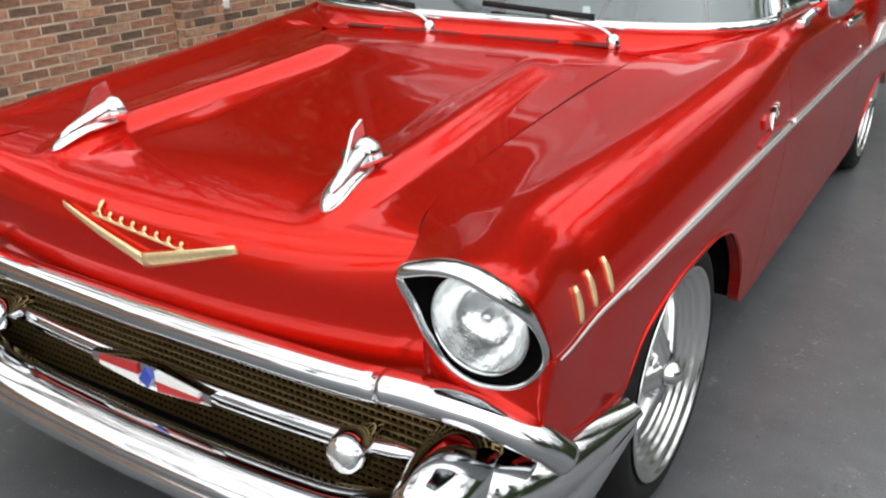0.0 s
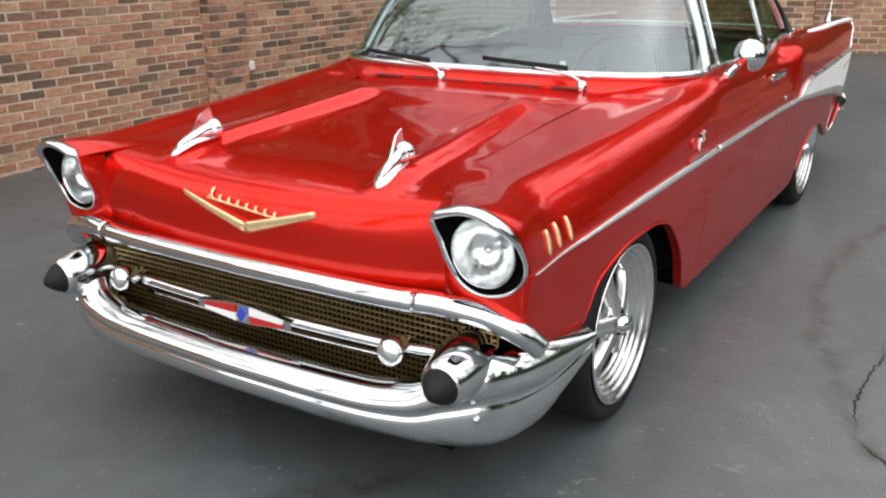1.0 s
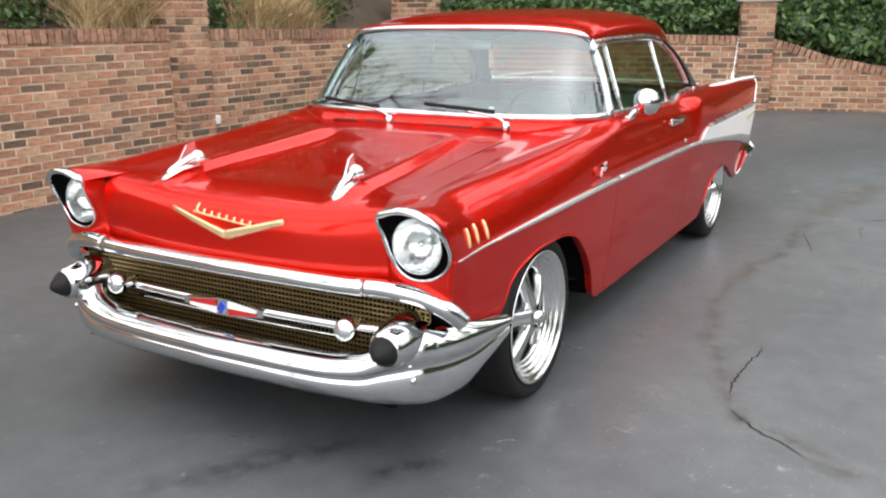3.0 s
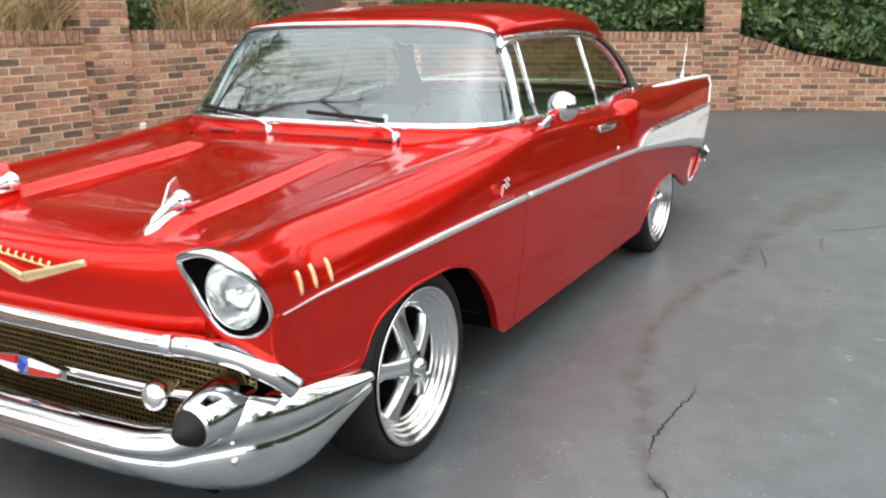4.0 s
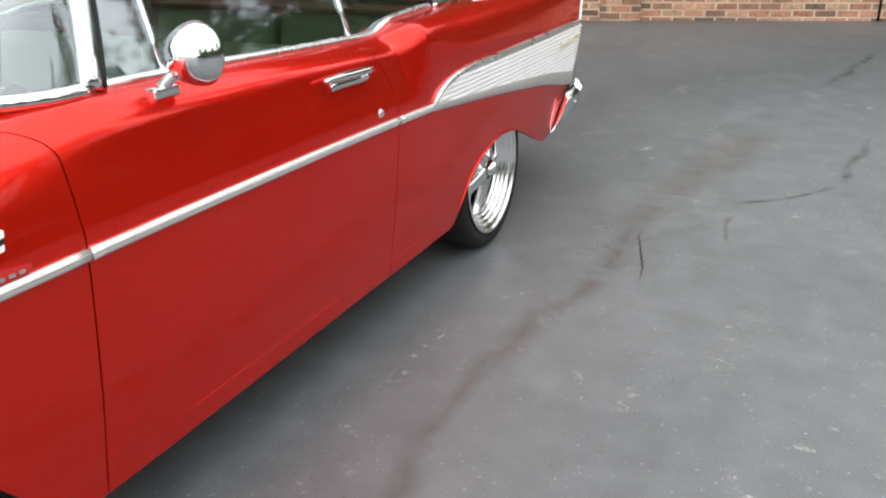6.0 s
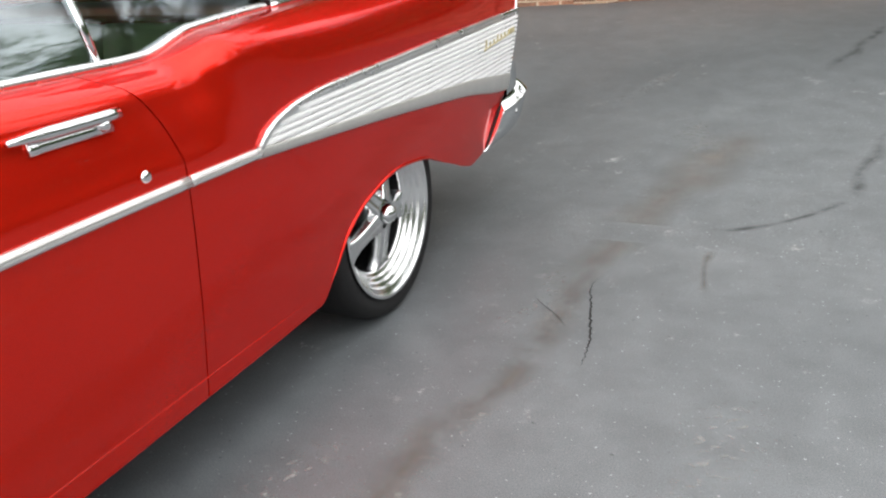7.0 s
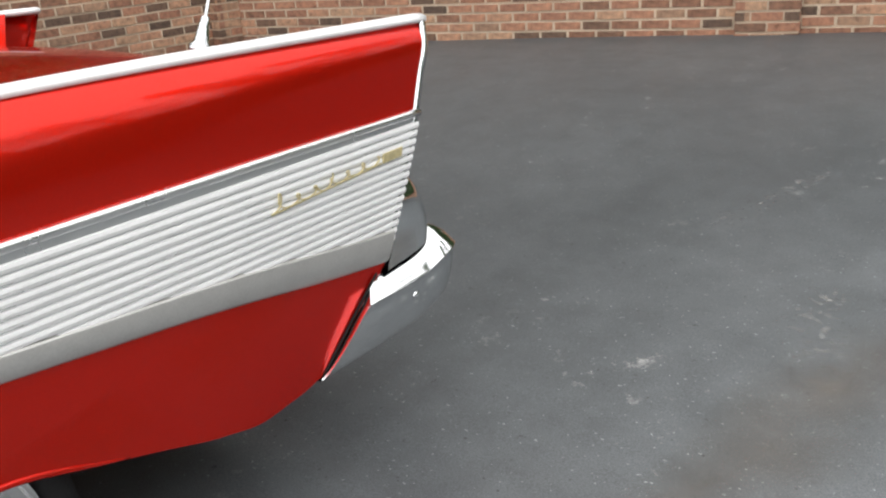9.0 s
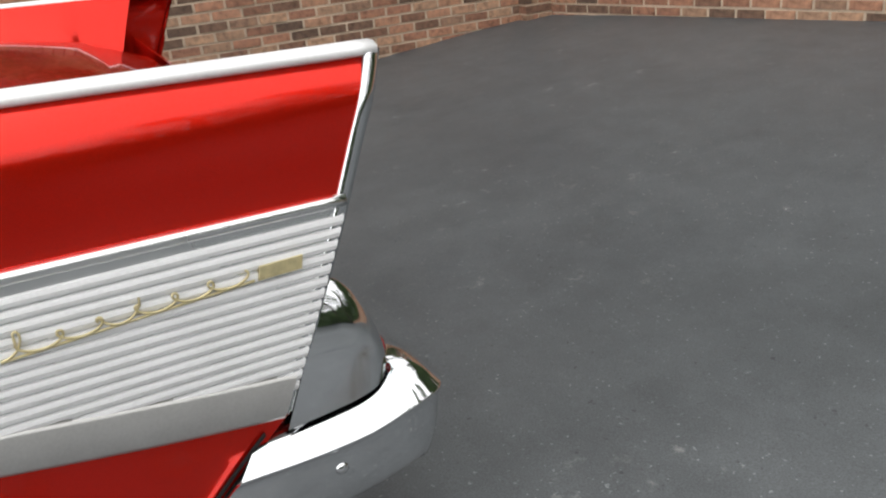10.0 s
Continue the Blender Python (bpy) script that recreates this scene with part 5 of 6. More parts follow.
def wheel(y, sgn, first=None):
    x = 0.885
    big = 1.035 if y > 2 else 1.0
    m = pose(sgn * x, y, RT * big, 0, 0, 0 if sgn > 0 else 180) @ Matrix.Diagonal((1, big, big, 1)) @ pose(0, 0, 0, 33 if y > 2 else 0)
    if first:
        w = first.copy()
        scene.collection.objects.link(w)
        w.parent = car
        w.matrix_basis = m
        for c in first.children:
            k = c.copy()
            scene.collection.objects.link(k)
            k.parent = w
        return w
    A = (1, 0, 0)
    # local: the outer face at x = 0, inward is negative
    hub = lathe("wheel", [(0.0, -0.012), (0.03, -0.014), (0.050, -0.024), (0.062, -0.040), (0.072, -0.055), (0.072, -0.12), (0.0, -0.12)], (0, 0, 0), A, WHEELMETAL, car, "polished five-spoke alloy wheel with low tyre", seg=30)
    hub.matrix_basis = m
    lathe("tyre", [(0.255, -0.012), (0.268, 0.000), (0.290, 0.006), (0.306, 0.002), (0.318, -0.012), (0.325, -0.035), (0.326, -0.10), (0.325, -0.175), (0.315, -0.20), (0.29, -0.21), (0.255, -0.20)], (0, 0, 0), A, RUBBER, hub, "black low-profile tyre", seg=64)
    steps = [(0.256, -0.020), (0.258, 0.000), (0.262, 0.004), (0.260, 0.008), (0.252, 0.007), (0.248, -0.001), (0.239, -0.007), (0.233, -0.010), (0.228, -0.020), (0.218, -0.025), (0.213, -0.034), (0.204, -0.039), (0.199, -0.047), (0.190, -0.051), (0.186, -0.056), (0.184, -0.19), (0.25, -0.20)]
    rim_line = []
    for (r0, h0), (r1, h1) in zip(steps, steps[1:]):
        rim_line += [(r0 + (r1 - r0) * q, h0 + (h1 - h0) * q) for q in (0.06, 0.94)]
    lathe("rim", rim_line, (0, 0, 0), A, WHEELMETAL, hub, "stepped polished rim", seg=64)
    # disc and backing sheet are near-black: shade behind the spokes painted in
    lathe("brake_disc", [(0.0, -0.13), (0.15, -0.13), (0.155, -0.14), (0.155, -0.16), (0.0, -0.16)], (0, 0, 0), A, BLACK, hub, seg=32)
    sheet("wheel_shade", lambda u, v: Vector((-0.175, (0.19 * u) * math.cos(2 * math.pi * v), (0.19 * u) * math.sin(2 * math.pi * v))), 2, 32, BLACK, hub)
    for k in range(5):
        an = 2 * math.pi * k / 5 + 0.49
        rad, tan = Vector((0, math.cos(an), math.sin(an))), Vector((0, -math.sin(an), math.cos(an)))
        verts, faces = [], []
        prof = [(0.040, 0.030, -0.010), (0.070, 0.027, -0.018), (0.105, 0.0255, -0.028), (0.140, 0.027, -0.038), (0.165, 0.036, -0.046), (0.182, 0.050, -0.050), (0.194, 0.060, -0.050)]
        for r, w, d in prof:
            c = rad * r
            for q, dd in ((-1, 0.040), (-0.94, 0.006), (-0.68, 0.0), (-0.3, 0.004), (0.3, 0.004), (0.68, 0.0), (0.94, 0.006), (1, 0.040)):
                verts.append(c + tan * (w * q) + Vector((d - dd, 0, 0)))
        nq = 8
        for i in range(len(prof) - 1):
            for j in range(nq - 1):
                faces.append([i * nq + j, i * nq + j + 1, (i + 1) * nq + j + 1, (i + 1) * nq + j])
        link_mesh("spoke", verts, faces, WHEELMETAL, hub)
        c = rad.lerp(tan, 0.0)
        a2 = an + math.pi / 5
        lug = Vector((-0.024, 0.056 * math.cos(a2), 0.056 * math.sin(a2)))
        lathe("lug_boss", [(0.0125, -0.006), (0.014, 0.0), (0.019, -0.001), (0.021, -0.008), (0.022, -0.05)], lug, A, WHEELMETAL, hub, seg=16)
        lathe("lug_nut", [(0.0, 0.003), (0.007, 0.002), (0.0095, -0.006)], lug, A, CHROME, hub, seg=8)
    lathe("centre_cap", [(0.0, 0.024), (0.012, 0.022), (0.023, 0.014), (0.030, 0.002), (0.032, -0.02)], (0, 0, 0), A, CHROME, hub, seg=24)
    return hub


w0 = wheel(0.84, 1)
wheel(3.785, 1, w0)
wheel(0.84, -1, w0)
wheel(3.785, -1, w0)

# cabin
bm = bmesh.new()
box(bm, -0.78, 0.78, 1.50, 3.60, 0.28, 0.34)
part("cabin_floor", bm, CARPET, car)
dash = sheet("dashboard", lambda u, v: Vector((-0.76 + 1.52 * u, curve1([(0, 1.47), (0.5, 1.66), (0.75, 1.80), (1, 1.82)], v) + 0.18 * abs(2 * u - 1)**3 * (1 - v), curve1([(0, 0.972), (0.5, 0.985), (0.75, 0.955), (1, 0.70)], v))), 24, 16, VINYL, car, "red padded dashboard", thick=0.01)
for nm, y, zt in (("front_seat", 2.30, 0.93), ("rear_seat", 3.12, 0.93)):
    seat = bevelled(nm, (-0.64, 0.64, y - 0.10, y + 0.46, 0.42, 0.60), VINYL, car, "red vinyl bench seat with pale inserts", r=0.05)
    for sx in (-1, 1):
        bevelled("backrest", (sx * 0.32 - 0.30, sx * 0.32 + 0.30, -0.07, 0.07, 0.0, 0.44), PALEVINYL, seat, r=0.05, at=pose(0, y + 0.46, zt - 0.42, -12))
for sgn in (1, -1):
    sheet("door_card", lambda u, v, sgn=sgn: Vector((sgn * (0.765 + 0.022 * v), 1.70 + 1.75 * u, 0.34 + 0.64 * v)), 4, 4, VINYL, car)
wheel_c = Vector((0.36, 2.02, 0.93))
steer = empty("steering_wheel")
steer.parent = car
ring = [wheel_c + Vector((0.19 * math.cos(a), 0.19 * math.sin(a) * 0.45, 0.19 * math.sin(a) * 0.89)) for a in [2 * math.pi * i / 40 for i in range(40)]]
sweep("rim", ring, (0.010, 0.010), VINYL, steer, closed=True, up=(0.01, -0.9, 0.45))
sweep("spoke", [wheel_c + Vector((0.185 * q, 0.0, 0.0)) for q in (-1, -0.5, 0, 0.5, 1)], (0.008, 0.014), CHROME, steer)
lathe("column", [(0.03, 0.0), (0.025, 0.35)], wheel_c, (0, -0.9, -0.45), VINYL, steer, seg=14)
mirror_in = bevelled("inside_mirror", (-0.12, 0.12, 1.96, 1.985, 1.285, 1.335), CHROME, car, "small chrome inside mirror", r=0.008)
bevelled("package_shelf", (-0.62, 0.62, 3.58, 3.98, 0.955, 0.975), VINYL, car, r=0.008)
tag = bevelled("paper_tag", (-0.012, 0.012, -0.001, 0.001, 0.0, 0.06), WHITEPL, car, "small white paper tag on the dashboard", r=0.0008, at=pose(0.30, 1.60, 0.995, -50, 0, 25))


# ---- brick walls ----
PX, PZ = 0.2045, 0.0677
BL, BH, BD = 0.188, 0.0525, 0.09


def brick_mesh(name, l, h, d):
    bm = bmesh.new()
    box(bm, -l / 2, l / 2, 0, d, -h / 2, h / 2)
    for v in bm.verts:
        if v.co.y < 0.001:
            v.co.x *= 0.988
            v.co.z *= 0.965
    bmesh.ops.recalc_face_normals(bm, faces=bm.faces)
    me = bpy.data.meshes.new(name)
    bm.to_mesh(me)
    bm.free()
    me.materials.append(BRICK)
    return me


BRICK_MESH = [brick_mesh("brick", BL, BH, BD), brick_mesh("brick", BL * 0.985, BH * 1.02, BD), brick_mesh("brick", BL * 0.99, BH * 0.97, BD)]


def raw_brick(verts, faces, m, l, h, d):
    k = len(verts)
    for x in (-l / 2, l / 2):
        for y in (0, d):
            for z in (-h / 2, h / 2):
                q = 0.985 if y == 0 else 1
                verts.append(m @ Vector((x * q, y, z * q)))
    for f in ((0, 1, 3, 2), (4, 6, 7, 5), (0, 4, 5, 1), (2, 3, 7, 6), (0, 2, 6, 4), (1, 5, 7, 3)):
        faces.append([k + i for i in f])


def brick_wall(name, label, base, length, top, foot, near, seed, plan=None, skip=()):
    """A wall whose face is the local plane y = 0, seen from -y. top(s), foot(s): heights along it; near(s): whether bricks there are pieces of their own."""
    rng = random.Random(seed)
    n = 60
    verts, faces = [], []
    for i in range(n + 1):
        s = length * i / n
        for y, z in ((0.007, foot(s) - 0.3), (0.007, top(s) - 0.105), (0.24, top(s) - 0.105), (0.24, foot(s) - 0.3)):
            verts.append(base @ Vector((s, y, z)))
    for i in range(n):
        for j in range(4):
            faces.append([i * 4 + j, i * 4 + (j + 1) % 4, (i + 1) * 4 + (j + 1) % 4, (i + 1) * 4 + j])
    faces += [[0, 1, 2, 3], [n * 4 + 3, n * 4 + 2, n * 4 + 1, n * 4]]
    wall = tagged(link_mesh(name, verts, faces, MORTAR, smooth=False), label, "wall", kind="structure")
    rv, rf = [], []
    count = 0
    zlow = min(foot(0), foot(length)) - 0.05
    row = 0
    z = zlow + PZ / 2
    while z < max(top(length * i / 40) for i in range(41)):
        s = -PX * (row % 2) / 2 + PX / 2
        while s < length:
            if z < top(s) - 0.085 and z > foot(s) - 0.06 and not any(a < s < b for a, b in skip):
                m = base @ Matrix.Translation((s, rng.uniform(-0.004, 0.003), z)) @ Euler((rng.uniform(-0.02, 0.02), rng.uniform(-0.012, 0.012), rng.uniform(-0.012, 0.012))).to_matrix().to_4x4()
                if near(s, z) and count < 290:
                    ob = new("brick", BRICK_MESH[rng.randrange(3)])
                    ob.parent = wall
                    ob.matrix_basis = m
                    count += 1
                else:
                    raw_brick(rv, rf, m, BL, BH, BD)
            s += PX
        row += 1
        z += PZ
    # cap course of bricks on edge
    body_faces = len(rf)
    s = 0.034
    while s < length:
        if not any(a < s < b for a, b in skip):
            slope = math.atan2(top(s + 0.05) - top(s - 0.05), 0.1)
            m = base @ Matrix.Translation((s, -0.012 + rng.uniform(-0.004, 0.004), top(s) - 0.052 + rng.uniform(-0.003, 0.003))) @ Euler((0, -slope + rng.uniform(-0.02, 0.02), 0)).to_matrix().to_4x4()
            raw_brick(rv, rf, m, 0.0575, 0.105, 0.26)
        s += 0.0677
    courses = link_mesh("brick_courses", rv, rf, BRICKS, wall, smooth=False)
    courses.data.materials.append(BRICKCAP)
    courses.data.polygons.foreach_set("material_index", [0] * body_faces + [1] * (len(rf) - body_faces))
    courses["kind"] = "stuff"
    return wall


def brick_column(name, label, base, w, d, z0, z1, seed, cap=True):
    """A square brick pier with its foot at z0 and a cap stone at z1."""
    rng = random.Random(seed)
    bm = bmesh.new()
    box(bm, -w / 2 + 0.008, w / 2 - 0.008, 0.008, d - 0.008, z0 - 0.2, z1)
    pier = part(name, bm, MORTAR, None)
    pier.matrix_basis = base
    tagged(pier, label, "pier", kind="structure")
    z, row = z0 + PZ / 2 - 0.03, 0
    rv, rf = [], []
    while z + BH / 2 < z1:
        lens = [w / 2 - 0.005] * 2 if row % 2 else [w / 4 - 0.008, w / 2 - 0.008, w / 4 - 0.008]
        s = -w / 2
        for l in lens:
            m = Matrix.Translation((s + l / 2, rng.uniform(-0.003, 0.003), z))
            raw_brick(rv, rf, m, l, BH, 0.09)
            m2 = Matrix.Translation((s + l / 2, d - rng.uniform(-0.003, 0.003), z)) @ Euler((0, 0, math.pi)).to_matrix().to_4x4()
            raw_brick(rv, rf, m2, l, BH, 0.09)
            s += l + 0.010
        for sx in (-1, 1):
            t = 0.0
            for l in ([d / 2 - 0.005] * 2 if not row % 2 else [d / 4 - 0.008, d / 2 - 0.008, d / 4 - 0.008]):
                m = Matrix.Translation((sx * (w / 2 + rng.uniform(-0.003, 0.003)), t + l / 2, z)) @ Euler((0, 0, -sx * math.pi / 2 + math.pi)).to_matrix().to_4x4()
                raw_brick(rv, rf, m, l, BH, 0.06)
                t += l + 0.010
        row += 1
        z += PZ
    c = link_mesh("brick_courses", rv, rf, BRICKS, pier, smooth=False)
    c["kind"] = "stuff"
    if cap:
        bevelled("cap_stone", (-w / 2 - 0.05, w / 2 + 0.05, -0.05, d + 0.05, z1, z1 + 0.08), STONE, pier, "pale weathered cap stone", r=0.012)
    return pier


# wall beside the car: runs along y at x = -4, face towards +x
WX = -4.0
LY0, LY1 = -6.0, 8.35
left_base = Matrix.Translation((WX, LY0, 0)) @ Euler((0, 0, radians(90))).to_matrix().to_4x4()
brick_wall("wall_west", "low weathered red brick retaining wall with brick cap course", left_base, LY1 - LY0,
           lambda s: 1.375 - 0.055 * smooth01(8, 13.5, s), lambda s: ground_z(WX, LY0 + s),
           lambda s, z: 7.6 < s < 10.4 and z < 1.35, 3, None)
brick_column("column_1", "brick pier rising above the wall", Matrix.Translation((WX + 0.10, 3.93, 0)) @ Euler((0, 0, radians(90))).to_matrix().to_4x4(), 0.42, 0.45, 0.0, 2.05, 5)
brick_column("column_2", "brick pier at the corner of the walls", Matrix.Translation((WX + 0.10, 8.30, 0)) @ Euler((0, 0, radians(90))).to_matrix().to_4x4(), 0.46, 0.5, 0.25, 1.95, 6)

# far wall: from the corner, 15 degrees off the car's cross direction
FA = radians(15.2)
F0 = Vector((-4.06, 8.26, 0))
far_base = Matrix.Translation(F0) @ Euler((0, 0, FA)).to_matrix().to_4x4()


def far_top(s):
    return curve1([(0, 1.28), (3.9, 1.21), (4.35, 1.20), (4.6, 1.15), (5.2, 0.96), (5.6, 0.88), (6.2, 0.78), (6.6, 0.72), (7.4, 0.66), (9.0, 0.62), (14, 0.60)], s)


def far_foot(s):
    p = far_base @ Vector((s, 0, 0))
    return ground_z(p.x, p.y)


brick_wall("wall_north", "low weathered brick retaining wall stepping down along its top", far_base, 14.0, far_top, far_foot,
           lambda s, z: 1.2 < s < 4.2 and z < 1.0, 4, None)
brick_column("column_3", "brick pier with pale cap stone on the far wall", Matrix.Translation(far_base @ Vector((4.30, -0.05, 0))) @ Euler((0, 0, FA)).to_matrix().to_4x4(), 0.40, 0.40, 0.28, 1.62, 7)
bm = bmesh.new()
box(bm, -0.012, 0.012, -0.006, 0.02, 0.25, 0.85)
jt = part("expansion_joint", bm, BLACK, bpy.data.objects["wall_north"])
jt.matrix_basis = far_base @ Matrix.Translation((6.72, 0, 0))
ob = bevelled("outlet_box", (0, 0.035, -0.055, 0.055, 0.0, 0.085), PLASTIC, None, r=0.006)
ob.matrix_basis = Matrix.Translation((WX + 0.001, 4.22, 0.455))
tagged(ob, "small white plastic outlet box on the brick wall", "outlet box")
bevelled("cover", (0.034, 0.042, -0.045, 0.045, 0.01, 0.075), PLASTIC, ob, r=0.003)


# ---- planting behind the walls ----
def bank(name, label, corners, mat, n=24, wob=0.25, seed=1, lip=None):
    a, b, c, d = (Vector(p) for p in corners)
    verts = []
    for i in range(n + 1):
        for j in range(n + 1):
            p = a.lerp(b, i / n).lerp(d.lerp(c, i / n), j / n)
            if lip:
                p.z += (lip(i / n) - a.lerp(b, i / n).z) * (1 - j / n)**3
            k = min(1, j / 4)
            p.z += wob * k * noise.noise(Vector((p.x * 0.5, p.y * 0.5, seed)))
            verts.append(p)
    faces = [(i * (n + 1) + j, (i + 1) * (n + 1) + j, (i + 1) * (n + 1) + j + 1, i * (n + 1) + j + 1) for i in range(n) for j in range(n)]
    return tagged(link_mesh(name, verts, faces, mat), label, "ground", kind="structure")


bank("bank_west", "planted mulch bank behind the brick wall", [(-4.2, -6, 1.2), (-4.2, 8.6, 1.18), (-17, 20, 10.5), (-18, -8, 9.5)], SOIL, seed=3)
fe = far_base @ Vector((14, 0.2, 0))
fs = far_base @ Vector((0, 0.2, 0))
bank("bank_north", "green planted slope behind the far wall", [(fs.x, fs.y, 1.12), (fe.x, fe.y, 0.62), (14, 26, 7.0), (-14, 21, 10.0)], LAWN, seed=5, lip=lambda k: far_top(14 * k) - 0.12)


def leaves(name, label, category, mat, spots, size, seed, kind="stuff", flat=0.35):
    """Many small bent leaves. spots: (centre, radii, count)."""
    rng = np.random.default_rng(seed)
    V, F = [], []
    k = 0
    for c, r, cnt in spots:
        d = rng.normal(size=(cnt, 3))
        d /= np.linalg.norm(d, axis=1)[:, None]
        rad = 0.55 + 0.5 * rng.random(cnt)**0.6
        # clumps: pull points toward random sub-centres
        subs = rng.normal(size=(14, 3))
        subs /= np.linalg.norm(subs, axis=1)[:, None]
        pick = subs[rng.integers(0, 14, cnt)]
        pos = (d * 0.45 + pick * 0.75) * rad[:, None]
        pos = np.array(c) + pos * np.array(r)
        a, b = rng.normal(size=(cnt, 3)), rng.normal(size=(cnt, 3))
        a /= np.linalg.norm(a, axis=1)[:, None]
        b -= a * (a * b).sum(1)[:, None]
        b /= np.linalg.norm(b, axis=1)[:, None]
        nrm = np.cross(a, b)
        s = size * (0.6 + 0.8 * rng.random(cnt))[:, None]
        pts = np.stack([pos - a * s, pos - b * s * 0.55 + nrm * s * 0.2, pos + a * s, pos + b * s * 0.55 + nrm * s * 0.2], 1)
        V.append(pts.reshape(-1, 3))
        F.append(np.arange(cnt * 4).reshape(-1, 4) + k)
        k += cnt * 4
    V, F = np.concatenate(V), np.concatenate(F)
    ob = link_mesh(name, V.tolist(), F.tolist(), mat, smooth=False)
    return tagged(ob, label, category, kind=kind)


def shrub(c, r, cnt, seed, mat, size, label):
    root = tagged(empty("shrub"), label, "shrub", "shrubs behind the walls")
    root.location = (c[0], c[1], c[2] - r[2] * 0.8)
    rng = random.Random(seed)
    for i in range(5):
        a = rng.uniform(0, 6.28)
        pts = [Vector((0, 0, -0.3)), Vector((0.25 * r[0] * math.cos(a), 0.25 * r[1] * math.sin(a), r[2] * 0.5)), Vector((0.6 * r[0] * math.cos(a + 0.3), 0.6 * r[1] * math.sin(a + 0.3), r[2] * 1.1))]
        sweep("stem", spline(pts, 8), (0.018, 0.018), BARK, root, sides=6, taper=lambda k: 1 - 0.7 * k)
    ob = leaves("foliage", "", "", mat, [((0, 0, r[2] * 0.8), r, cnt)], size, seed, kind="")
    ob.parent = root
    return root


random.seed(4)


def on_bank(x, y):
    """Height of the planted banks behind the walls."""
    if x < -4.2:
        return 1.2 + (-4.2 - x) * 0.66
    return 1.1 + max(0, y - (9.35 + 0.27 * x)) * 0.55


for i, (c, r, n, m, sz, lb) in enumerate([
        ((-4.5, 2.75, 1.5), (0.28, 0.36, 0.26), 700, IVY, 0.03, "small yellow-green shrub at the wall's edge"),
        ((-4.5, 4.75, 1.5), (0.25, 0.26, 0.30), 600, LEAF, 0.03, "small grey-green shrub beside the brick pier"),
        ((-4.55, 6.7, 1.55), (0.3, 0.3, 0.34), 700, LEAF, 0.035, "small dark green shrub at the wall's edge"),
        ((-5.3, 2.2, 1.75), (0.75, 0.7, 0.7), 1500, LEAF, 0.045, "leafy green shrub behind the brick wall"),
        ((-5.6, 6.2, 1.9), (0.9, 0.8, 0.85), 1900, LEAF, 0.045, "leafy green shrub behind the brick wall"),
        ((-5.0, 5.0, 1.75), (0.6, 0.6, 0.6), 1300, LEAF, 0.045, "leafy green shrub behind the brick wall"),
        ((-4.9, 6.9, 1.75), (0.6, 0.6, 0.65), 1300, IVY, 0.045, "light green shrub behind the brick wall"),
        ((-5.5, 7.4, 1.9), (0.9, 0.8, 0.9), 1900, LEAF, 0.045, "dark green shrub near the wall corner"),
        ((-3.6, 10.0, 2.0), (1.0, 0.8, 1.1), 2200, LEAF, 0.05, "dark green shrub above the far wall"),
        ((-2.3, 10.3, 1.95), (1.0, 0.8, 1.0), 2200, LEAF, 0.05, "dark green shrub above the far wall"),
        ((-1.1, 10.5, 1.9), (0.95, 0.7, 1.0), 2200, LEAF, 0.05, "dark green shrub above the far wall"),
        ((0.9, 11.2, 1.75), (1.1, 0.8, 0.95), 2400, IVY, 0.05, "bright green leafy shrub above the far wall"),
        ((2.4, 12.0, 1.5), (1.2, 0.9, 0.9), 2400, IVY, 0.05, "bright green leafy shrub on the slope"),
        ((-4.6, 11.6, 2.4), (1.3, 1.0, 1.3), 2200, LEAF, 0.06, "dark green shrub high on the slope"),
        ((-2.8, 12.2, 2.4), (1.4, 1.0, 1.3), 2200, LEAF, 0.06, "dark green shrub high on the slope"),
        ((-0.8, 12.6, 2.4), (1.4, 1.0, 1.3), 2200, LEAF, 0.06, "dark green shrub high on the slope"),
        ((1.3, 13.4, 2.4), (1.5, 1.0, 1.3), 2200, LEAF, 0.06, "dark green shrub high on the slope"),
        ((3.6, 14.8, 2.4), (1.6, 1.0, 1.3), 2200, LEAF, 0.06, "dark green shrub high on the slope"),
        ((4.2, 13.0, 1.5), (1.4, 1.0, 0.9), 2200, IVY, 0.055, "bright green leafy shrub on the slope")]):
    shrub((c[0], c[1], max(c[2], on_bank(c[0], c[1]) + 0.55 * r[2])), r, n, 20 + i, m, sz, lb)
# creeping cover on the slope of the far wall
spots = []
rng0 = random.Random(8)
for i in range(360):
    s = rng0.uniform(0.3, 13) if i % 3 else rng0.uniform(3.5, 9)
    d = rng0.uniform(0.4, 4.4)**1.05 if i % 2 else rng0.uniform(0.42, 1.3)
    p = far_base @ Vector((s, d, 0))
    spots.append(((p.x, p.y, far_top(s) - 0.09 + 0.50 * d), (0.55, 0.40, 0.15), 230))
leaves("ground_cover", "creeping green ground cover on the slope", "ground cover", IVY, spots, 0.055, 31)
spots = []
for i in range(60):
    s = rng0.uniform(-5.5, 8)
    q = rng0.uniform(0, 2.2)
    spots.append(((-4.5 - q, s, 1.32 + 0.64 * q + rng0.uniform(0, 0.2)), (0.4, 0.45, 0.25), 110))
leaves("low_planting", "low green planting behind the brick wall", "ground cover", LEAF, spots, 0.035, 33)


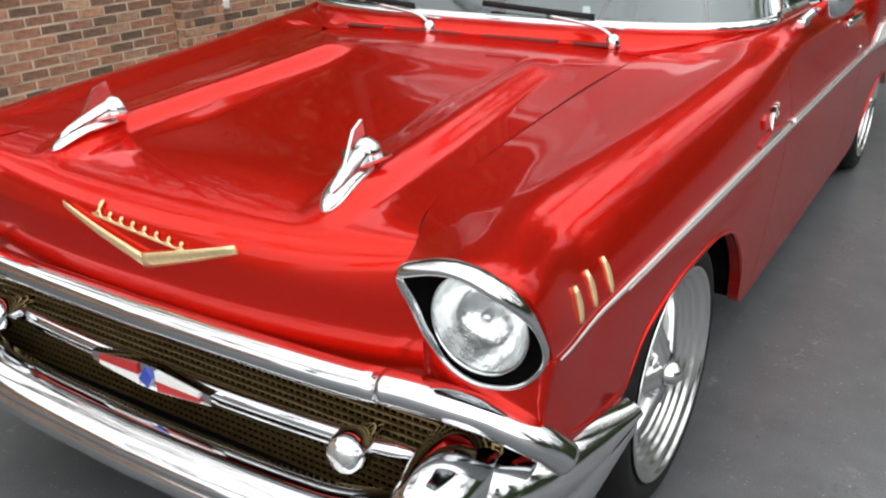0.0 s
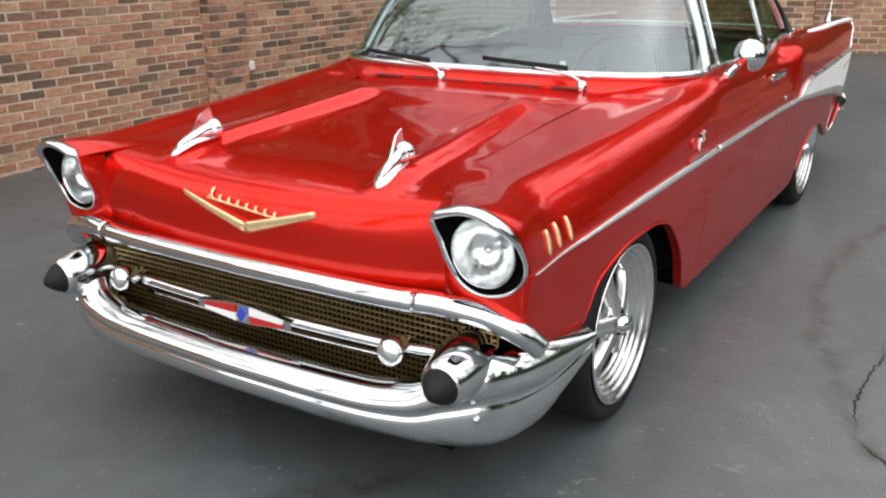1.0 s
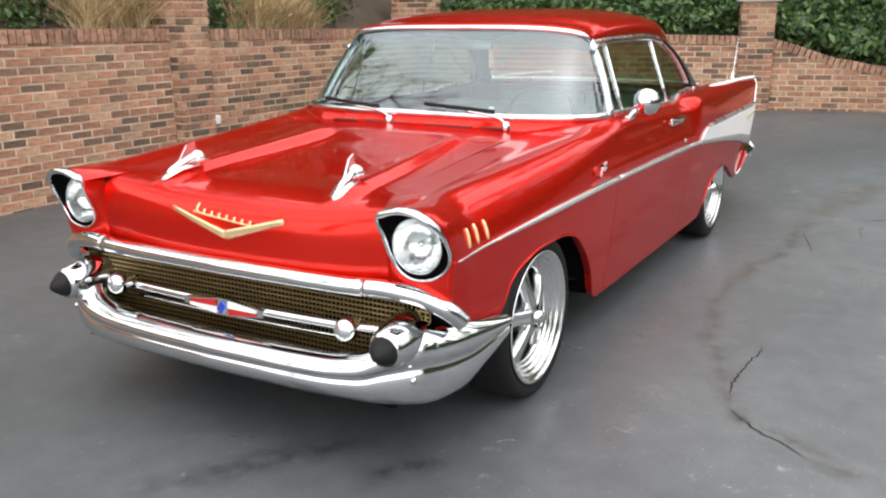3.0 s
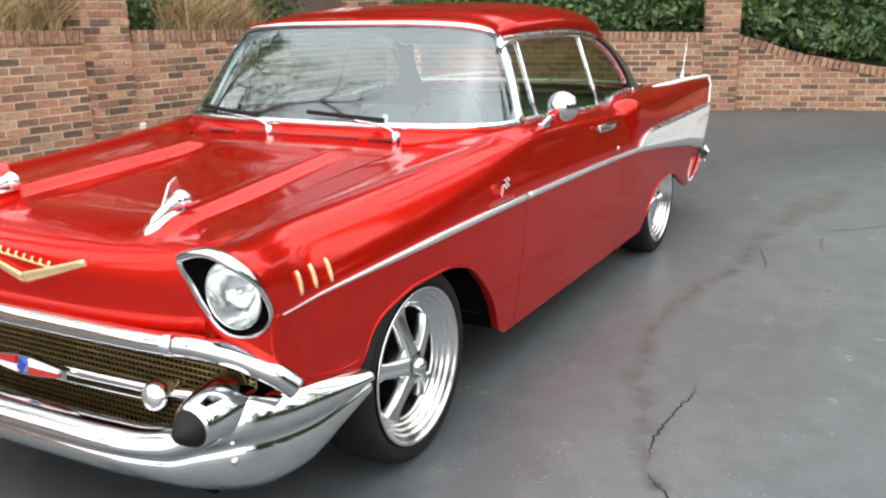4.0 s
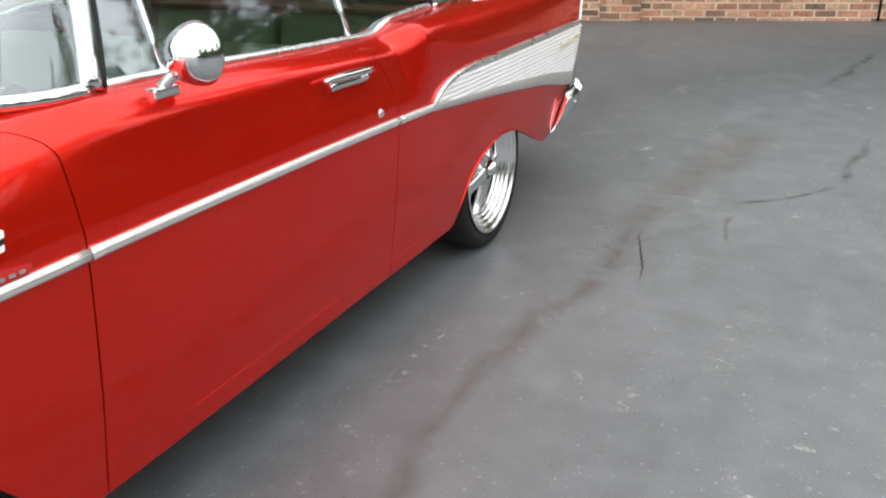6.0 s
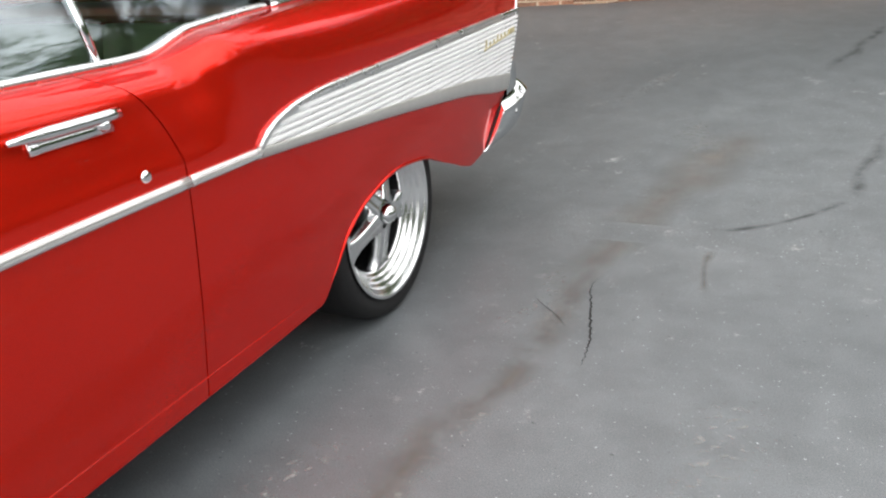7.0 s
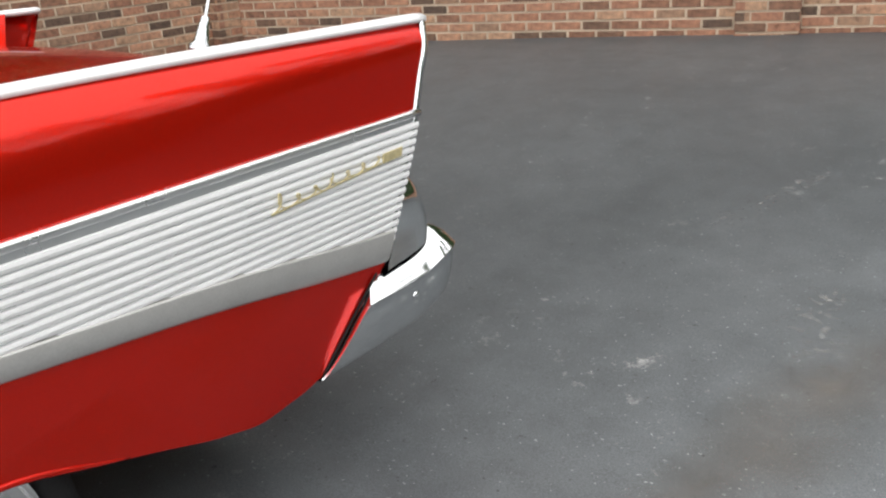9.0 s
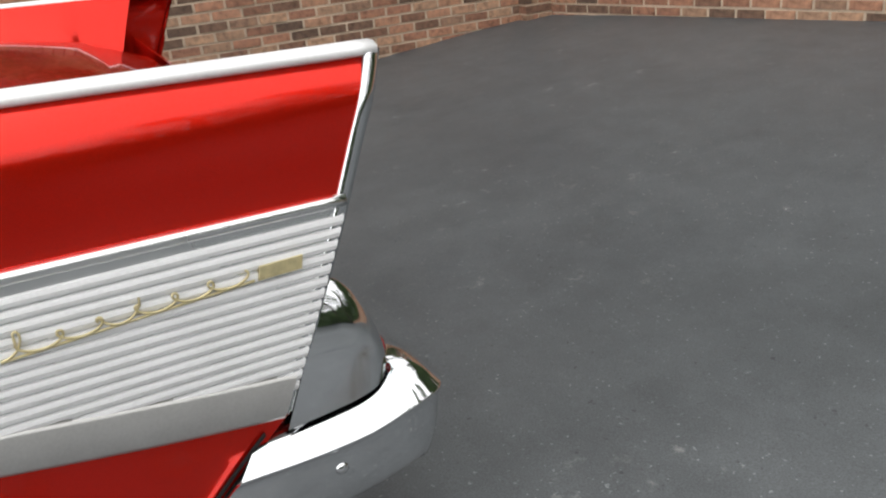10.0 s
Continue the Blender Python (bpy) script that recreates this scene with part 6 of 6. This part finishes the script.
def straw_clumps(name, label, centres, seed):
    rng = random.Random(seed)
    verts, faces = [], []
    for cx, cy, cz, h in centres:
        for i in range(300):
            a, lean = rng.uniform(0, 6.28), rng.uniform(0.05, 1.0)
            hh = h * rng.uniform(0.6, 1.05)
            w = rng.uniform(0.002, 0.005)
            x0, y0 = cx + rng.uniform(-0.16, 0.16), cy + rng.uniform(-0.16, 0.16)
            t = rng.uniform(0, 6.28)
            wx, wy = w * math.cos(t), w * math.sin(t)
            k = len(verts)
            for q in (0, 0.45, 0.8, 1.0):
                ox, oy = math.cos(a) * lean * hh * q**2, math.sin(a) * lean * hh * q**2
                z = cz + hh * (q - 0.25 * lean * q**3)
                f = 1.0 if q < 0.9 else 0.25
                verts += [(x0 + ox - wx * f, y0 + oy - wy * f, z), (x0 + ox + wx * f, y0 + oy + wy * f, z)]
            for j in range(3):
                faces.append([k + 2 * j, k + 2 * j + 1, k + 2 * j + 3, k + 2 * j + 2])
    return tagged(link_mesh(name, verts, faces, STRAW, smooth=False), label, "grass", kind="stuff")


rr = random.Random(12)
straw_clumps("dry_grass", "tall dry tan ornamental grass behind the brick wall",
             [(-4.7 - q, y + rr.uniform(-0.2, 0.2), 1.15 + 0.6 * q, rr.uniform(0.8, 1.2)) for y, q in [(-1.0 + 0.15 * i, rr.uniform(0, 1.5)) for i in range(48)]] +
             [(-4.42 + rr.uniform(-0.08, 0.08), y, 1.16, rr.uniform(0.5, 0.85)) for y in [3.2 + 0.16 * i for i in range(6)] + [5.1 + 0.16 * i for i in range(8)]], 9)


# ---- trees round the yard ----
def bare_tree(x, y, z, h, seed):
    rng = random.Random(seed)
    root = tagged(empty("tree"), "bare branching deciduous tree with grey bark", "tree", "bare trees")
    root.location = (x, y, z)
    verts, faces = [], []

    def limb(p, d, l, r, depth):
        n = 5
        pts = [p]
        q = p.copy()
        dd = d.copy()
        for i in range(n):
            dd = (dd + Vector((rng.uniform(-1, 1), rng.uniform(-1, 1), rng.uniform(-0.4, 0.8))) * 0.16).normalized()
            q = q + dd * (l / n)
            pts.append(q.copy())
        sides = 6 if depth < 2 else 4
        k = len(verts)
        for i, c in enumerate(pts):
            t = (pts[min(i + 1, n)] - pts[max(i - 1, 0)]).normalized()
            s = t.cross(Vector((0.3, 0.9, 0.2))).normalized()
            u = s.cross(t)
            w = r * (1 - 0.55 * i / n)
            for j in range(sides):
                a = 2 * math.pi * j / sides
                verts.append(c + s * (w * math.cos(a)) + u * (w * math.sin(a)))
        for i in range(n):
            for j in range(sides):
                faces.append([k + i * sides + j, k + i * sides + (j + 1) % sides, k + (i + 1) * sides + (j + 1) % sides, k + (i + 1) * sides + j])
        if depth >= 4:
            return
        for b in range(4 if depth < 3 else 3):
            i = rng.randint(2, n)
            t = (pts[i] - pts[i - 1]).normalized()
            side = Vector((rng.uniform(-1, 1), rng.uniform(-1, 1), rng.uniform(-0.2, 0.6))).normalized()
            limb(pts[i], (t * 0.7 + side * 0.8).normalized(), l * rng.uniform(0.55, 0.75), r * 0.5, depth + 1)
    limb(Vector((0, 0, -0.2)), Vector((0, 0, 1)), h * 0.38, h * 0.022, 0)
    # trunk is the first limb's ring vertices, the rest the crown
    nt = 6 * 6
    tf = [f for f in faces if max(f) < nt]
    cf = [[i - nt for i in f] for f in faces if min(f) >= nt]
    link_mesh("trunk", verts[:nt], tf, BARK, root)
    link_mesh("crown", verts[nt:], cf, BARK, root)
    return root


for i, (x, y, h) in enumerate([(9, -4, 10), (13.5, 1, 12), (14, 4.5, 11), (13, 8, 12), (16, -10, 11), (-7, -12, 12), (15, -6, 13), (9, 11, 10), (-9, -8, 11), (-8.5, 0.8, 10), (-10.5, -2.5, 12), (-9, 6, 10), (-6, 14, 11), (5, 17, 11)]):
    bare_tree(x, y, 0.0 if x > -4.5 and y < 9.5 else (on_bank(x, y) - 0.4 if x < 0 else 0.5), h, 50 + i)


def evergreen(x, y, z, h, w, seed, cnt=2600):
    root = tagged(empty("tree"), "dense dark evergreen tree", "tree", "evergreen trees")
    root.location = (x, y, z)
    sweep("trunk", [Vector((0, 0, -0.3 + h * 0.95 * i / 6)) for i in range(7)], (0.02 * h, 0.02 * h), BARK, root, sides=8, up=(1, 0, 0), taper=lambda k: 1 - 0.85 * k)
    rng = random.Random(seed)
    spots = []
    for i in range(26):
        k = rng.uniform(0.06, 1.0)
        r = w * (1.05 - k)**0.8
        a = rng.uniform(0, 6.28)
        spots.append(((0.55 * r * math.cos(a), 0.55 * r * math.sin(a), h * k), (0.6 * r + 0.2, 0.6 * r + 0.2, h * 0.10), cnt // 26))
    c = leaves("crown", "", "", LEAF, spots, 0.11, seed, kind="")
    c.parent = root


for i, (x, y, h, w) in enumerate([(13.5, 3.2, 7, 2.2), (8.5, 12.5, 7, 2.2), (10.8, -1.2, 6, 2.0), (12, -5, 8, 2.4), (11.5, 9.4, 11, 3.0), (13.5, 12.8, 12, 3.2), (9.2, 13.6, 11, 3.0), (7.2, 16.0, 11.5, 3.0), (15.5, 8.0, 12, 3.2), (-8.5, 11, 9, 3.0), (-4.5, 15, 9.5, 3.2), (-11.5, 7.5, 9, 3.0), (-0.5, 16.5, 10, 3.2), (-12, 3.2, 8, 2.8), (-8, 17, 11, 3.4)]):
    evergreen(x, y, 0.0 if x > 5 else on_bank(x, y) - 0.4, h, w, 90 + i)
# out of view: added to shape the low sky reflected in the car's flank
hedge = []
rh = random.Random(77)
for i in range(34):
    hedge.append(((11 + rh.uniform(-0.8, 0.8), -9 + 0.75 * i, 0.9 + rh.uniform(-0.2, 0.4)), (0.9, 0.8, 1.1), 330))
leaves("hedge", "unseen evergreen hedge added along the yard's open side to shape reflections", "hedge", LEAF, hedge, 0.09, 41)
far_wood = []
for i in range(56):
    a = 2 * math.pi * i / 56
    if 3.8 < a < 5.9:
        continue
    far_wood.append(((30 * math.cos(a), 3 + 30 * math.sin(a), (4.0 if not 0.5 < a < 1.6 else 3.0) + rh.uniform(-1, 2)), (3.0, 3.0, 3.6 if not 0.5 < a < 1.6 else 2.8), 330))
for i in range(70):
    a = radians(rh.uniform(80, 150))
    r = rh.uniform(15, 22)
    far_wood.append(((r * math.cos(a), 3 + r * math.sin(a), rh.uniform(7, 12)), (2.6, 2.6, 2.2), 420))
for i in range(60):
    a = radians(rh.uniform(-35, 88))
    r = rh.uniform(17, 25)
    far_wood.append(((r * math.cos(a) + 2, 3 + r * math.sin(a), rh.uniform(1.0, 4.5)), (2.2, 2.2, 2.2), 520))
leaves("far_woods", "distant mixed woods round the yard", "woods", LEAF, far_wood, 0.33, 43)

# ---- marks on the asphalt ----
ragged_strip("crack", [(1.58, 1.92), (1.55, 1.50), (1.57, 1.10)], 0.012, CRACKFILL, "thin open crack in the asphalt", 0.002, 1)
ragged_strip("crack", [(1.57, 1.10), (1.67, 0.94), (1.79, 0.87), (1.90, 0.80)], 0.012, CRACKFILL, "thin open crack in the asphalt", 0.002, 2)
ragged_strip("crack", [(1.54, 3.60), (1.52, 3.82), (1.45, 4.07), (1.46, 4.22)], 0.008, CRACKFILL, "thin open crack in the asphalt", 0.002, 3)
ragged_strip("crack", [(1.28, 4.02), (1.36, 3.92), (1.45, 3.82)], 0.005, CRACKFILL, "thin open crack in the asphalt", 0.002, 4)
soft_stain([(1.75, 0.76), (1.60, 1.05), (1.36, 1.75), (1.32, 2.0), (1.24, 2.55), (1.30, 3.1), (1.38, 3.6), (1.40, 4.1), (1.42, 4.6)], 0.10, 6)
soft_stain([(1.36, 4.0), (1.42, 4.5), (1.50, 4.9), (1.58, 5.3), (1.66, 5.7), (1.76, 6.1)], 0.17, 9, 80, DRYSILT, "dry_silt_stain", "wide pale brown stain of dry silt")
soft_stain([(1.56, 1.12), (1.68, 0.97), (1.82, 0.90), (2.0, 0.78), (2.2, 0.70)], 0.09, 8)
for i, (w, pts) in enumerate(((0.045, [(1.74, 4.66), (1.92, 4.82), (2.10, 4.98), (2.25, 5.16)]), (0.05, [(2.25, 5.18), (2.28, 5.56), (2.38, 6.2)]),
                              (0.07, [(2.08, 7.1), (2.25, 7.7), (2.42, 8.3)]), (0.13, [(0.02, -0.50), (0.24, -0.19), (0.40, 0.06), (0.56, 0.22)]), (0.10, [(0.62, -0.05), (0.74, 0.10), (0.80, 0.26)]))):
    soft_stain(pts, w, 11 + i, 60, SEALER, "sealer_smear", "dark soft smear of old sealer")
for i, (w, pts) in enumerate(((0.10, [(1.02, 1.55), (1.06, 1.85), (1.03, 2.15)]), (0.10, [(1.0, 2.45), (1.04, 2.8), (1.10, 3.1)]), (0.10, [(1.22, 0.55), (1.30, 0.85), (1.26, 1.1)]),
                              (0.08, [(1.25, 3.75), (1.32, 4.0), (1.30, 4.3)]), (0.12, [(0.30, -0.55), (0.55, -0.38), (0.75, -0.30)]), (0.10, [(0.06, -0.06), (0.18, 0.02), (0.30, 0.12)]), (0.07, [(0.90, 0.30), (0.94, 0.40), (0.96, 0.50)]),
                              (0.07, [(0.96, 0.62), (0.99, 0.74), (1.02, 0.86)]), (0.08, [(0.86, 1.25), (0.84, 1.42), (0.85, 1.58)]), (0.12, [(1.9, 2.9), (1.95, 3.25), (2.0, 3.6)]),
                              (0.10, [(1.6, 5.6), (1.5, 6.0), (1.45, 6.4)]), (0.10, [(0.9, 6.4), (1.1, 6.7), (1.2, 7.1)]))):
    soft_stain(pts, w, 31 + i, 60, CHALK, "pale_scuff", "pale chalky scuff on the asphalt")
soft_stain([(1.79, 4.15), (1.77, 4.35), (1.775, 4.6)], 0.05, 9, 50)
